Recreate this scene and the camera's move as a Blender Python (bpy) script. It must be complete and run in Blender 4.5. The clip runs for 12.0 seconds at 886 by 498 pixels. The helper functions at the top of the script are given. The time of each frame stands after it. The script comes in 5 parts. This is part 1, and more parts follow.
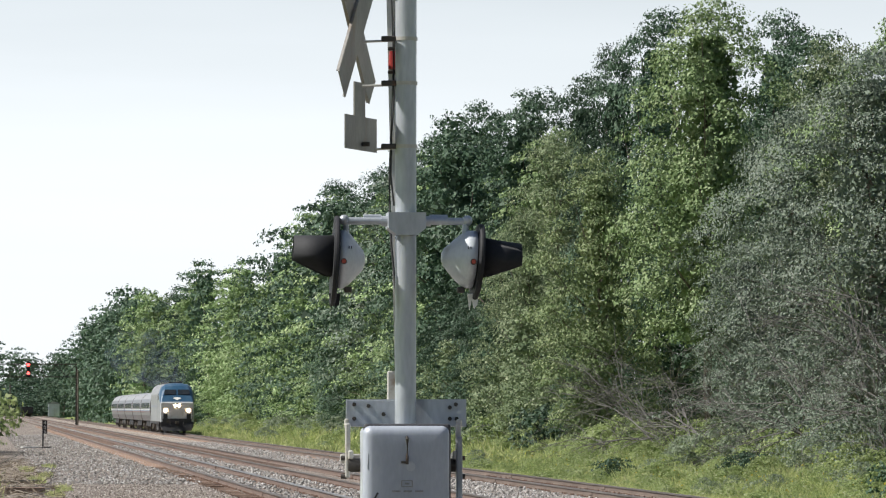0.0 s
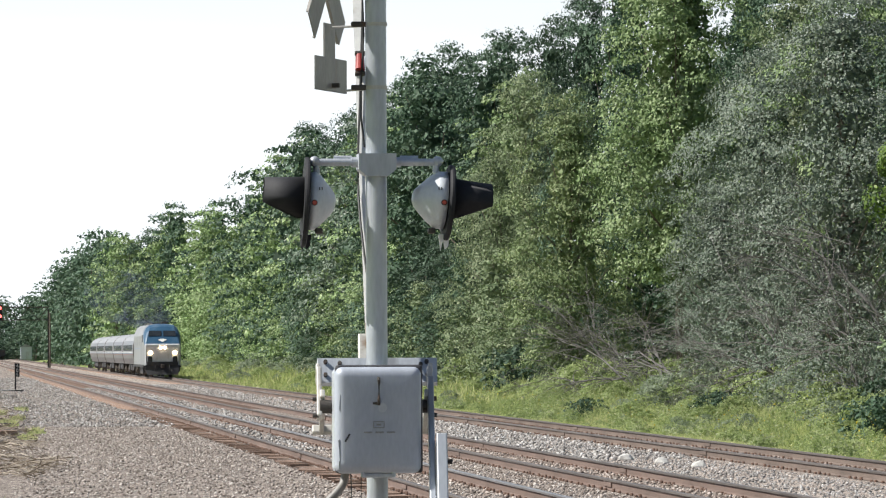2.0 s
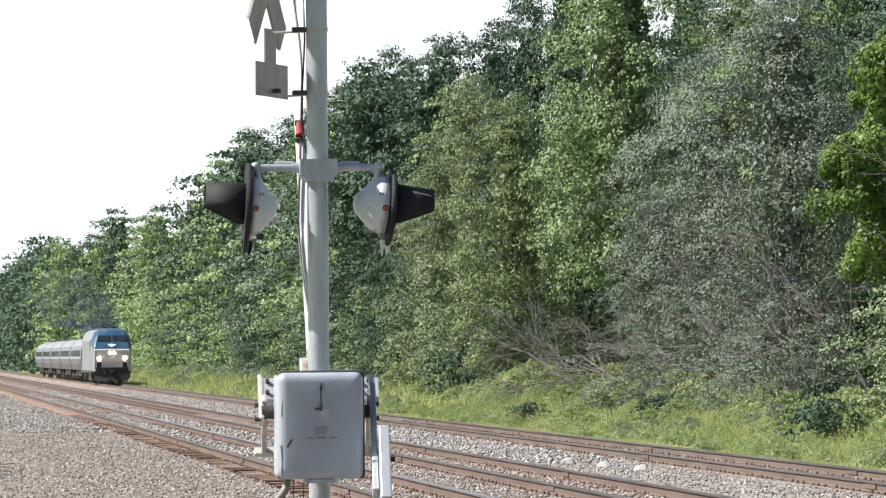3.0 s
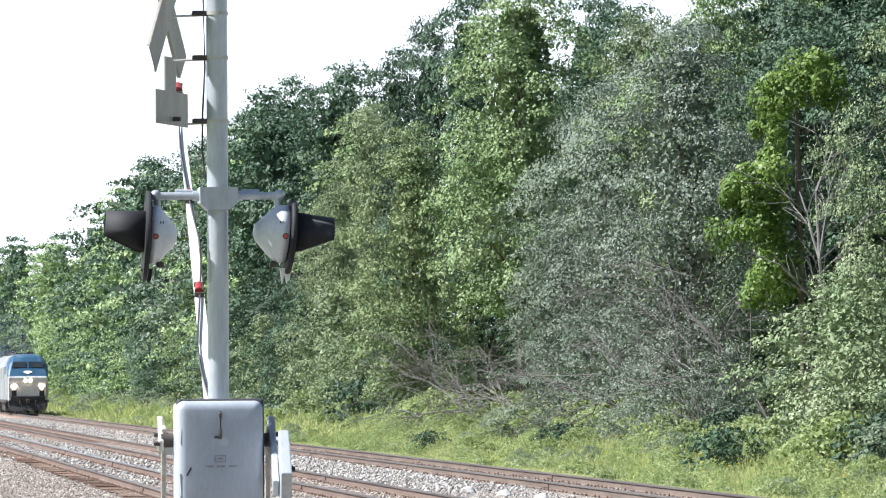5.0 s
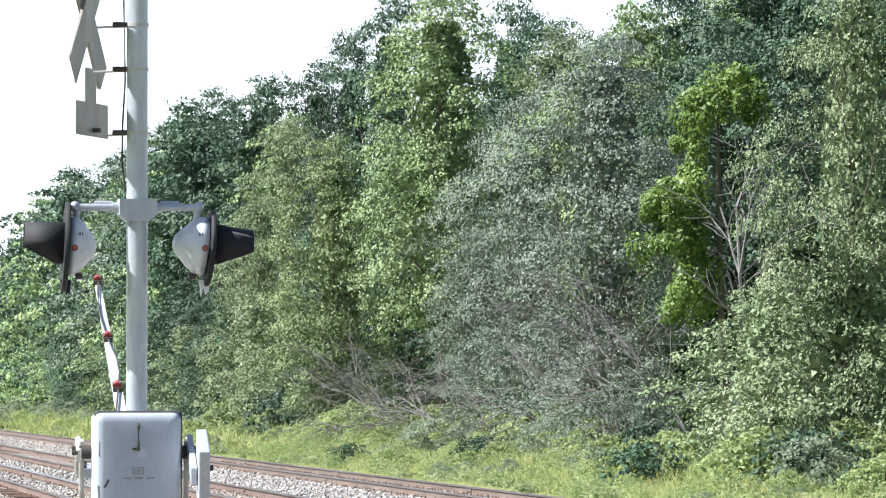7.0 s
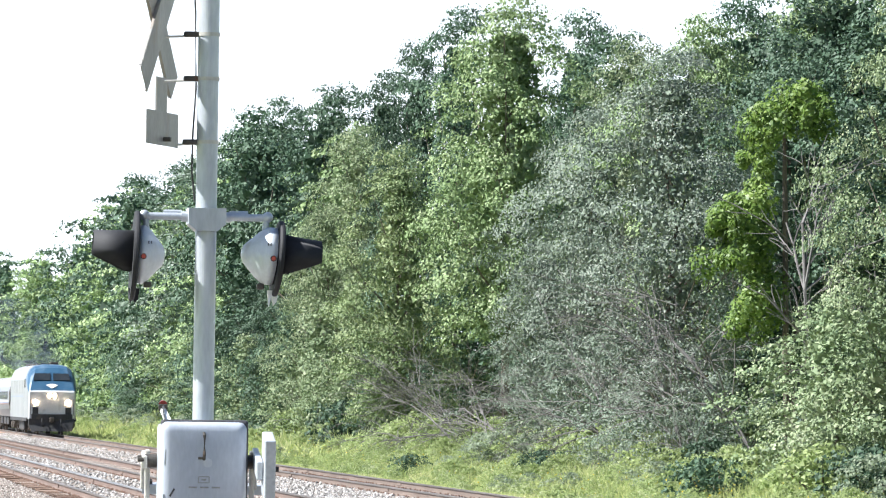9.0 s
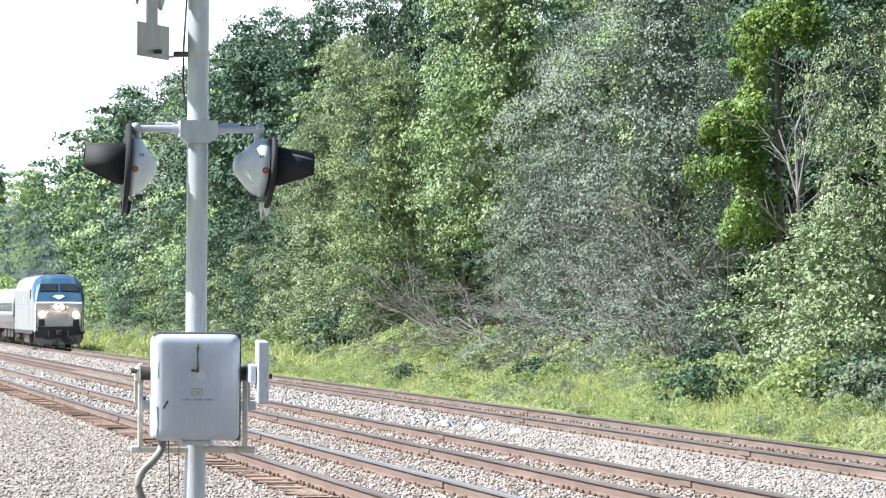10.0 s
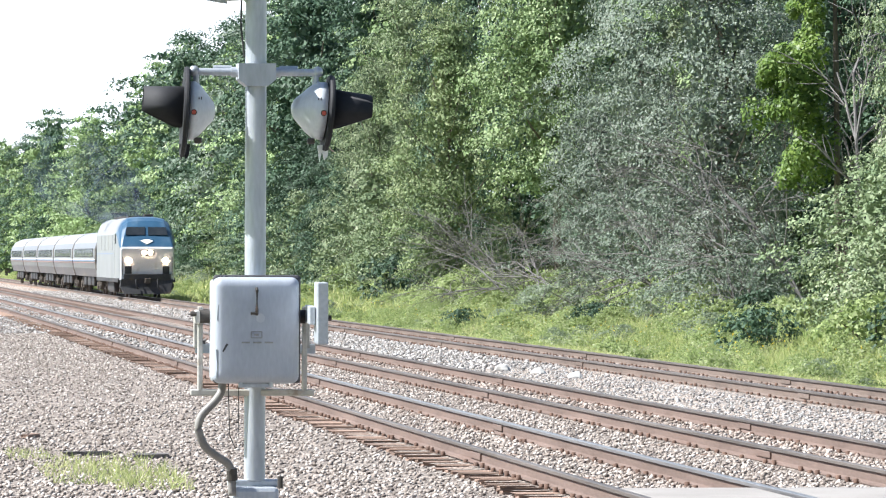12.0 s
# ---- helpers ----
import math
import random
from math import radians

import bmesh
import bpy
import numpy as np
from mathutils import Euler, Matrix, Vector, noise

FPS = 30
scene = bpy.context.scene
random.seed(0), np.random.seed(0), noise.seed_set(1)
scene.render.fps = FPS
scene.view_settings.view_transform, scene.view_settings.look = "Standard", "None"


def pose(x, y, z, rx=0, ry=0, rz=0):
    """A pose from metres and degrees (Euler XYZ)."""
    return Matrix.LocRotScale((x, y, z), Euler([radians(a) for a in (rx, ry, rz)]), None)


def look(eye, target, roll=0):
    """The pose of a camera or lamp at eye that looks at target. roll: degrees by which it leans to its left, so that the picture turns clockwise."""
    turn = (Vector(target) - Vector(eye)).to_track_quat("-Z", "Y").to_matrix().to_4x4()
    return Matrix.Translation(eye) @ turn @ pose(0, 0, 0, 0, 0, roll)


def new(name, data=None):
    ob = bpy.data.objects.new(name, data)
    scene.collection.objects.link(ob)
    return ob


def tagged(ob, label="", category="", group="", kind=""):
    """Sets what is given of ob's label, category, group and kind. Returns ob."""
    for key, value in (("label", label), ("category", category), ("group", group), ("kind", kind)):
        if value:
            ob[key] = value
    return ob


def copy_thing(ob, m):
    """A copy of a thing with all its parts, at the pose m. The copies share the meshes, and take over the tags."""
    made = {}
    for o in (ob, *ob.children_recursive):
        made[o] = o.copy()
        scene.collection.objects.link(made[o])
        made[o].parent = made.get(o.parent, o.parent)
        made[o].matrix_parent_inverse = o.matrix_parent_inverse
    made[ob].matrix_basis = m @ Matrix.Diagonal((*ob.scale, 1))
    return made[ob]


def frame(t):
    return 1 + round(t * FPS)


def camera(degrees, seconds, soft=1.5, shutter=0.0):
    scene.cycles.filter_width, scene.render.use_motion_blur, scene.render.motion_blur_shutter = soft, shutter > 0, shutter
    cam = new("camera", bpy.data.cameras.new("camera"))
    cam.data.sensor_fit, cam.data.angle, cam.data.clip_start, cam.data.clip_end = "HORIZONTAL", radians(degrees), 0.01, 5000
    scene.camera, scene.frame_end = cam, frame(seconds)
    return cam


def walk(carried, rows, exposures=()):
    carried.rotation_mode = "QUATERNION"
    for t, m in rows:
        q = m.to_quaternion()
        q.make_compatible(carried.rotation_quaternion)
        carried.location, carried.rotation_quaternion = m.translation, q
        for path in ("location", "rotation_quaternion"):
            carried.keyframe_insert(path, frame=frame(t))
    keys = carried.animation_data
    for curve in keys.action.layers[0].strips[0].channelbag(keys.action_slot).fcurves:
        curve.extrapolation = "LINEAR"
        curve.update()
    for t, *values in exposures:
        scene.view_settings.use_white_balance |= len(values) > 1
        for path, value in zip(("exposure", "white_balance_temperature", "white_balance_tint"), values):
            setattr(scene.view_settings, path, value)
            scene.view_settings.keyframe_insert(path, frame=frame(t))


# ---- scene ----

# ---------------------------------------------------------------- camera
cam = camera(10.54, 12.0, soft=1.2)
# seconds, x, z, turn, tilt, lean
PATH = [
    (0, 0.001, 2.306, -5.475, 1.907, 0.054),
    (0.5, 0.004, 2.306, -5.492, 1.652, 0.131),
    (1, 0.000, 2.307, -5.578, 1.447, -0.002),
    (1.5, 0.007, 2.306, -5.649, 1.307, -0.162),
    (2, 0.007, 2.305, -5.805, 1.203, -0.242),
    (2.5, 0.012, 2.309, -6.011, 1.184, -0.342),
    (3, 0.010, 2.310, -6.493, 1.252, -0.428),
    (4.8, 0.004, 2.314, -7.600, 1.566, -0.269),
    (5, 0.013, 2.311, -7.682, 1.582, -0.367),
    (5.5, 0.013, 2.305, -7.881, 1.620, -0.321),
    (6, 0.011, 2.310, -8.106, 1.621, -0.316),
    (6.5, 0.016, 2.307, -8.330, 1.639, -0.047),
    (7, 0.023, 2.314, -8.635, 1.733, -0.029),
    (7.2, 0.029, 2.318, -8.801, 1.769, -0.032),
    (8.8, -0.003, 2.324, -7.724, 1.970, 0.842),
    (9, -0.004, 2.326, -7.893, 1.862, 0.774),
    (9.5, -0.002, 2.332, -8.063, 1.250, 0.405),
    (10, 0.005, 2.338, -7.962, 0.776, 0.415),
    (10.5, 0.007, 2.346, -7.378, 0.586, 0.336),
    (11, 0.006, 2.345, -7.071, 0.343, 0.450),
    (11.5, 0.002, 2.326, -7.467, 0.155, 0.423),
    (12, -0.000, 2.320, -7.268, 0.115, 0.195),
]
EXPOSURES = [(t, stops, 6400 if t < 4 else 6050, 10.5) for t, stops in ((0, 0.50), (3, 0.88), (5, 1.26), (7, 1.42), (9, 1.54), (10.8, 1.56), (12, 1.40))]
walk(cam, [(t, pose(x, 0, z, 90 + tilt, -lean, turn)) for t, x, z, turn, tilt, lean in PATH], EXPOSURES)

# ---------------------------------------------------------------- light
SUN_TO = Vector((-0.66, 0.02, 0.75)).normalized()
world = bpy.data.worlds.new("sky")
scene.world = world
world.use_nodes = True
wn = world.node_tree.nodes
sky = wn.new("ShaderNodeTexSky")
sky.sky_type = "NISHITA"
sky.sun_disc = False
sky.sun_elevation = math.asin(SUN_TO.z)
sky.sun_rotation = math.atan2(SUN_TO.x, SUN_TO.y)
sky.dust_density = 1.0
sky.air_density = 1.0
# summer haze: white low down, thinned early upward to cut fill, soft cloud streaks
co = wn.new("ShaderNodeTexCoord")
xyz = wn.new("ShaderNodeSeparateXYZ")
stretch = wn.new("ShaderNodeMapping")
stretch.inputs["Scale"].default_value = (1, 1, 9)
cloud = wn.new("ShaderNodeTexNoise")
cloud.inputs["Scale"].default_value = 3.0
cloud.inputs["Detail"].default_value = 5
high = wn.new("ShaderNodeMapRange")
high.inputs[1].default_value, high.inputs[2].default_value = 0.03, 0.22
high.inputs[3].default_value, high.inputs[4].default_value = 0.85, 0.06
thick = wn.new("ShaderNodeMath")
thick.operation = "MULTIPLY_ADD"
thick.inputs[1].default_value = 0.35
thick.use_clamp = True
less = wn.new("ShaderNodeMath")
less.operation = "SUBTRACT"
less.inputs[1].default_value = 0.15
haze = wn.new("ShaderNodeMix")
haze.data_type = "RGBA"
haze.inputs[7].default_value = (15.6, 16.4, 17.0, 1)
wl = world.node_tree.links.new
wl(co.outputs["Generated"], xyz.inputs[0])
wl(co.outputs["Generated"], stretch.inputs[0])
wl(stretch.outputs[0], cloud.inputs["Vector"])
wl(xyz.outputs[2], high.inputs[0])
wl(high.outputs[0], less.inputs[0])
wl(cloud.outputs["Fac"], thick.inputs[0])
wl(less.outputs[0], thick.inputs[2])
# added falloff: whitest towards +y, thin sideways and behind to cut fill light
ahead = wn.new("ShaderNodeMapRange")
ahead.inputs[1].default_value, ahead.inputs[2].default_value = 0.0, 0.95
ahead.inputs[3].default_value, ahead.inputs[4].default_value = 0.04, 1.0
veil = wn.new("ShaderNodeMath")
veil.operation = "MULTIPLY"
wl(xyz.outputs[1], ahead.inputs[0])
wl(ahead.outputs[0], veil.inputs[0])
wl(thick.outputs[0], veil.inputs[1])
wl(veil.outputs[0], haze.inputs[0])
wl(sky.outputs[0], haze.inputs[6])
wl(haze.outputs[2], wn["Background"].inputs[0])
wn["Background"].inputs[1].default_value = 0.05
sun = new("sun", bpy.data.lights.new("sun", "SUN"))
sun.data.energy = 5.0
sun.data.angle = radians(0.53)
sun.data.color = (1.0, 0.96, 0.88)
sun.matrix_world = look(SUN_TO * 300, (0, 0, 0))

# ---------------------------------------------------------------- materials
def ramp_node(nt, stops):
    r = nt.nodes.new("ShaderNodeValToRGB")
    e = r.color_ramp.elements
    while len(e) < len(stops):
        e.new(0.5)
    for k, (p, c) in enumerate(stops):
        e[k].position = p
        e[k].color = (*c, 1)
    return r


def surface(name, dark, light, rough=0.7, metal=0.0, scale=6.0, fine=60.0, bump=0.15, spread=(0.35, 0.65),
            stain=None, stain_scale=1.2, stain_from=0.58, depth=0.01, per_object=0.0, stretch=(1, 1, 1)):
    """Two scales of noise between two colours, stains of a third, fine relief."""
    m = bpy.data.materials.new(name)
    m.use_nodes = True
    nt = m.node_tree
    L, N = nt.links.new, nt.nodes.new
    b = nt.nodes["Principled BSDF"]
    co = N("ShaderNodeTexCoord")
    mp = N("ShaderNodeMapping")
    mp.inputs["Scale"].default_value = stretch
    L(co.outputs["Object"], mp.inputs[0])
    n1 = N("ShaderNodeTexNoise")
    n1.inputs["Scale"].default_value = scale
    n1.inputs["Detail"].default_value = 5
    L(mp.outputs[0], n1.inputs["Vector"])
    n2 = N("ShaderNodeTexNoise")
    n2.inputs["Scale"].default_value = fine
    n2.inputs["Detail"].default_value = 3
    L(mp.outputs[0], n2.inputs["Vector"])
    mix = N("ShaderNodeMath")
    mix.operation = "MULTIPLY_ADD"
    mix.inputs[1].default_value = 0.35
    L(n2.outputs["Fac"], mix.inputs[0])
    mul = N("ShaderNodeMath")
    mul.operation = "MULTIPLY"
    mul.inputs[1].default_value = 0.65
    L(n1.outputs["Fac"], mul.inputs[0])
    L(mul.outputs[0], mix.inputs[2])
    r = ramp_node(nt, [(spread[0], dark), (spread[1], light)])
    L(mix.outputs[0], r.inputs[0])
    col = r.outputs[0]
    if stain:
        n3 = N("ShaderNodeTexNoise")
        n3.inputs["Scale"].default_value = stain_scale
        n3.inputs["Detail"].default_value = 6
        L(mp.outputs[0], n3.inputs["Vector"])
        r3 = ramp_node(nt, [(stain_from, (0, 0, 0)), (stain_from + 0.12, (1, 1, 1))])
        L(n3.outputs["Fac"], r3.inputs[0])
        mx = N("ShaderNodeMix")
        mx.data_type = "RGBA"
        mx.inputs[7].default_value = (*stain, 1)
        L(r3.outputs[0], mx.inputs[0])
        L(col, mx.inputs[6])
        col = mx.outputs[2]
    if per_object:
        oi = N("ShaderNodeObjectInfo")
        hs = N("ShaderNodeHueSaturation")
        mr = N("ShaderNodeMapRange")
        mr.inputs[3].default_value = 1 - per_object
        mr.inputs[4].default_value = 1 + per_object
        L(oi.outputs["Random"], mr.inputs[0])
        L(mr.outputs[0], hs.inputs["Value"])
        L(col, hs.inputs["Color"])
        col = hs.outputs[0]
    L(col, b.inputs["Base Color"])
    b.inputs["Roughness"].default_value = rough
    b.inputs["Metallic"].default_value = metal
    if bump:
        bp = N("ShaderNodeBump")
        bp.inputs["Strength"].default_value = bump
        bp.inputs["Distance"].default_value = depth
        L(mix.outputs[0], bp.inputs["Height"])
        L(bp.outputs[0], b.inputs["Normal"])
    return m


def island_surface(name, stops, rough=0.8, through_light=0.0, per_object=0.12, gloss=0.3, patch=0.0):
    """A colour of its own for every small piece of a joined mesh: leaves, blades, stones."""
    m = bpy.data.materials.new(name)
    m.use_nodes = True
    nt = m.node_tree
    L, N = nt.links.new, nt.nodes.new
    b = nt.nodes["Principled BSDF"]
    g = N("ShaderNodeNewGeometry")
    fac = g.outputs["Random Per Island"]
    if patch:
        co = N("ShaderNodeTexCoord")
        n1 = N("ShaderNodeTexNoise")
        n1.inputs["Scale"].default_value = patch
        n1.inputs["Detail"].default_value = 3
        L(co.outputs["Object"], n1.inputs["Vector"])
        a = N("ShaderNodeMath")
        a.operation = "MULTIPLY_ADD"
        a.inputs[1].default_value = 0.55
        L(fac, a.inputs[0])
        s = N("ShaderNodeMapRange")
        s.inputs[1].default_value = 0.3
        s.inputs[2].default_value = 0.7
        s.inputs[4].default_value = 0.45
        L(n1.outputs["Fac"], s.inputs[0])
        L(s.outputs[0], a.inputs[2])
        fac = a.outputs[0]
    r = ramp_node(nt, stops)
    L(fac, r.inputs[0])
    oi = N("ShaderNodeObjectInfo")
    hs = N("ShaderNodeHueSaturation")
    mr = N("ShaderNodeMapRange")
    mr.inputs[3].default_value = 1 - per_object
    mr.inputs[4].default_value = 1 + per_object
    L(oi.outputs["Random"], mr.inputs[0])
    L(mr.outputs[0], hs.inputs["Value"])
    L(r.outputs[0], hs.inputs["Color"])
    L(hs.outputs[0], b.inputs["Base Color"])
    b.inputs["Roughness"].default_value = rough
    b.inputs["Specular IOR Level"].default_value = gloss
    if through_light:
        tr = N("ShaderNodeBsdfTranslucent")
        L(hs.outputs[0], tr.inputs[0])
        mx = N("ShaderNodeMixShader")
        mx.inputs[0].default_value = through_light
        L(b.outputs[0], mx.inputs[1])
        L(tr.outputs[0], mx.inputs[2])
        L(mx.outputs[0], nt.nodes["Material Output"].inputs[0])
    return m


def glowing(name, colour, strength):
    m = surface(name, colour, colour, 0.3, bump=0)
    b = m.node_tree.nodes["Principled BSDF"]
    b.inputs["Emission Color"].default_value = (*colour, 1)
    b.inputs["Emission Strength"].default_value = strength
    return m


def thin_smoke(name, alpha):
    m = bpy.data.materials.new(name)
    m.use_nodes = True
    nt = m.node_tree
    d = nt.nodes.new("ShaderNodeBsdfDiffuse")
    d.inputs[0].default_value = (0.11, 0.135, 0.175, 1)
    t = nt.nodes.new("ShaderNodeBsdfTransparent")
    mx = nt.nodes.new("ShaderNodeMixShader")
    co = nt.nodes.new("ShaderNodeTexCoord")
    n = nt.nodes.new("ShaderNodeTexNoise")
    n.inputs["Scale"].default_value = 0.35
    n.inputs["Detail"].default_value = 2
    r = ramp_node(nt, [(0.36, (0, 0, 0)), (0.72, (alpha, alpha, alpha))])
    nt.links.new(co.outputs["Object"], n.inputs["Vector"])
    nt.links.new(n.outputs["Fac"], r.inputs[0])
    nt.links.new(r.outputs[0], mx.inputs[0])
    nt.links.new(t.outputs[0], mx.inputs[1])
    nt.links.new(d.outputs[0], mx.inputs[2])
    nt.links.new(mx.outputs[0], nt.nodes["Material Output"].inputs[0])
    return m


GALV = surface("galvanised_aluminium", (0.3370, 0.3650, 0.4010), (0.5054, 0.5335, 0.5728), 0.42, 0.35, 3, 40, 0.04, stain=(0.2808, 0.2948, 0.3151), stain_scale=4, stretch=(1, 1, 0.25))
SIGN_BACK = surface("weathered_sign_back", (0.204, 0.198, 0.186), (0.324, 0.306, 0.282), 0.5, 0.25, 4, 50, 0.04, stain=(0.240, 0.180, 0.132), stain_scale=3, stretch=(1, 1, 0.4))
BOX_PAINT = surface("grey_box_paint", (0.326, 0.356, 0.411), (0.410, 0.441, 0.503), 0.45, 0.1, 5, 60, 0.03, stain=(0.337, 0.344, 0.356), stain_scale=2.5, stretch=(1, 1, 0.3))
BOX_EDGE = surface("box_seal", (0.03, 0.03, 0.035), (0.06, 0.06, 0.065), 0.6, 0, 8, 60, 0.05)
PRINT_GREY = surface("faded_print", (0.20, 0.20, 0.20), (0.29, 0.29, 0.29), 0.6, 0, 40, 90, 0)
WHITE_METAL = surface("white_painted_metal", (0.58, 0.58, 0.57), (0.72, 0.72, 0.70), 0.45, 0, 4, 50, 0.05, stain=(0.38, 0.33, 0.28), stain_scale=5, stain_from=0.62)
HEAD_PAINT = surface("lamp_housing_paint", (0.483, 0.517, 0.552), (0.621, 0.655, 0.690), 0.4, 0.1, 5, 60, 0.04, stain=(0.391, 0.380, 0.368), stain_scale=6, stain_from=0.60, stretch=(1, 1, 0.5))
BLACK = surface("matt_black_paint", (0.0046, 0.0054, 0.0076), (0.0114, 0.0120, 0.0166), 0.75, 0, 8, 60, 0.05)
DARK_STEEL = surface("dark_steel", (0.0425, 0.0382, 0.0340), (0.0850, 0.0765, 0.0680), 0.55, 0.5, 9, 70, 0.1, stain=(0.1190, 0.0595, 0.0340), stain_scale=8)
STRAP = surface("strap_steel", (0.40, 0.39, 0.36), (0.55, 0.53, 0.49), 0.5, 0.2, 7, 60, 0.06, stain=(0.26, 0.18, 0.12), stain_scale=6, stain_from=0.6)
RED_LENS = surface("red_lens", (0.20, 0.018, 0.016), (0.30, 0.035, 0.028), 0.35, 0, 8, 60, 0.02)
SIDE_LENS = glowing("side_lens", (0.30, 0.05, 0.03), 0.10)
CONDUIT = surface("grey_conduit", (0.16, 0.15, 0.14), (0.26, 0.25, 0.23), 0.55, 0, 9, 90, 0.1)
CABLE = surface("black_cable", (0.02, 0.02, 0.02), (0.05, 0.05, 0.05), 0.6, 0, 9, 90, 0.05)
CONCRETE = surface("concrete", (0.38, 0.37, 0.35), (0.52, 0.51, 0.48), 0.85, 0, 2, 40, 0.2, stain=(0.27, 0.26, 0.25))
ASPHALT = surface("road_surface", (0.20, 0.185, 0.172), (0.28, 0.262, 0.245), 0.85, 0, 0.8, 50, 0.3, stain=(0.22, 0.21, 0.20), stain_scale=0.7)
RAIL_SIDE = surface("rusty_rail", (0.0981, 0.0666, 0.0531), (0.1611, 0.1134, 0.0936), 0.85, 0.0, 3, 40, 0.2, stain=(0.1134, 0.0720, 0.0558), stain_scale=1.5, stretch=(1, 0.15, 1))
RAIL_DULL = surface("dull_brown_rail", (0.085, 0.062, 0.05), (0.16, 0.12, 0.098), 0.85, 0.0, 3, 40, 0.2, stretch=(1, 0.15, 1))
RAIL_TOP = surface("rail_running_top", (0.10, 0.085, 0.075), (0.20, 0.17, 0.15), 0.45, 0.6, 2, 30, 0.05, stretch=(1, 0.1, 1))
RAIL_SHINY = surface("polished_rail_top", (0.27, 0.26, 0.26), (0.40, 0.39, 0.39), 0.36, 0.8, 2, 30, 0.03, stretch=(1, 0.1, 1))
TIE = surface("creosoted_tie", (0.15, 0.10, 0.074), (0.27, 0.185, 0.14), 0.9, 0, 4, 45, 0.5, stain=(0.10, 0.07, 0.055), stain_scale=2, per_object=0.3, stretch=(0.3, 2, 2))
ANCHOR = surface("rusty_anchor", (0.075, 0.044, 0.032), (0.15, 0.088, 0.062), 0.8, 0.2, 9, 60, 0.2)
STONE_PALE = island_surface("pale_ballast_stone", [(0, (0.10, 0.082, 0.070)), (0.35, (0.23, 0.195, 0.17)), (0.75, (0.36, 0.315, 0.28)), (1, (0.56, 0.52, 0.48))], 0.85, 0, 0.02, 0.3)
STONE_WHITE = island_surface("whitish_ballast_stone", [(0, (0.10, 0.092, 0.086)), (0.35, (0.235, 0.22, 0.207)), (0.75, (0.345, 0.33, 0.315)), (1, (0.52, 0.505, 0.49))], 0.85, 0, 0.02, 0.3)
STRAW = island_surface("dry_straw", [(0, (0.10, 0.08, 0.06)), (0.6, (0.26, 0.22, 0.17)), (1, (0.42, 0.37, 0.30))], 0.85, 0.1, 0.02, 0.1)
STONE_BROWN = island_surface("rusty_ballast_stone", [(0, (0.11, 0.085, 0.07)), (0.5, (0.26, 0.21, 0.18)), (1, (0.46, 0.41, 0.37))], 0.85, 0, 0.02, 0.3)
BARK = surface("bark", (0.07, 0.055, 0.045), (0.16, 0.135, 0.11), 0.9, 0, 3, 25, 0.6, stain=(0.20, 0.19, 0.17), stain_scale=1.5, stretch=(1, 1, 0.3))
DEADWOOD = surface("grey_dead_wood", (0.0835, 0.0770, 0.0742), (0.1613, 0.1541, 0.1490), 0.85, 0, 3, 25, 0.4, stain=(0.0943, 0.0828, 0.0792))
LEAF_DEEP = island_surface("deep_green_leaves", [(0, (0.0218, 0.0508, 0.0258)), (0.5, (0.0644, 0.1107, 0.0679)), (1, (0.1443, 0.1868, 0.1430))], 0.6, 0.12, 0.25, 0.18, 0.25)
LEAF_MID = island_surface("mid_green_leaves", [(0, (0.074, 0.134, 0.047)), (0.5, (0.214, 0.299, 0.131)), (1, (0.385, 0.443, 0.262))], 0.6, 0.12, 0.22, 0.18, 0.25)
LEAF_GREY = island_surface("grey_green_leaves", [(0, (0.076, 0.115, 0.081)), (0.5, (0.189, 0.235, 0.181)), (1, (0.345, 0.370, 0.332))], 0.6, 0.12, 0.18, 0.18, 0.3)
LEAF_OLIVE = island_surface("olive_green_leaves", [(0, (0.0583, 0.0954, 0.0392)), (0.5, (0.1632, 0.2184, 0.0996)), (1, (0.3286, 0.3540, 0.2025))], 0.6, 0.12, 0.15, 0.18, 0.25)
LEAF_PALE = island_surface("pale_green_leaves", [(0, (0.069, 0.111, 0.053)), (0.5, (0.192, 0.247, 0.132)), (1, (0.334, 0.360, 0.237))], 0.6, 0.12, 0.15, 0.18, 0.25)
LEAF_LIME = island_surface("yellow_green_vine_leaves", [(0, (0.029, 0.063, 0.015)), (0.5, (0.132, 0.220, 0.039)), (1, (0.257, 0.338, 0.083))], 0.5, 0.4, 0.08, 0.4, 0.4)
GRASS = island_surface("verge_grass", [(0, (0.142, 0.201, 0.077)), (0.4, (0.321, 0.377, 0.145)), (0.75, (0.501, 0.510, 0.253)), (1, (0.643, 0.567, 0.415))], 0.7, 0.45, 0.05, 0.15, 0.12)
LEAF_WEED = island_surface("pale_weed_leaves", [(0, (0.126, 0.185, 0.068)), (0.5, (0.303, 0.371, 0.151)), (1, (0.504, 0.519, 0.362))], 0.6, 0.45, 0.1, 0.2, 0.2)
LEAF_DUSTY = island_surface("dusty_green_leaves", [(0, (0.099, 0.138, 0.091)), (0.5, (0.220, 0.270, 0.182)), (1, (0.396, 0.418, 0.339))], 0.6, 0.4, 0.1, 0.25, 0.25)
YELLOW_BLOOM = island_surface("yellow_flower_heads", [(0, (0.30, 0.25, 0.03)), (1, (0.50, 0.40, 0.05))], 0.8, 0.3, 0.05, 0.05)
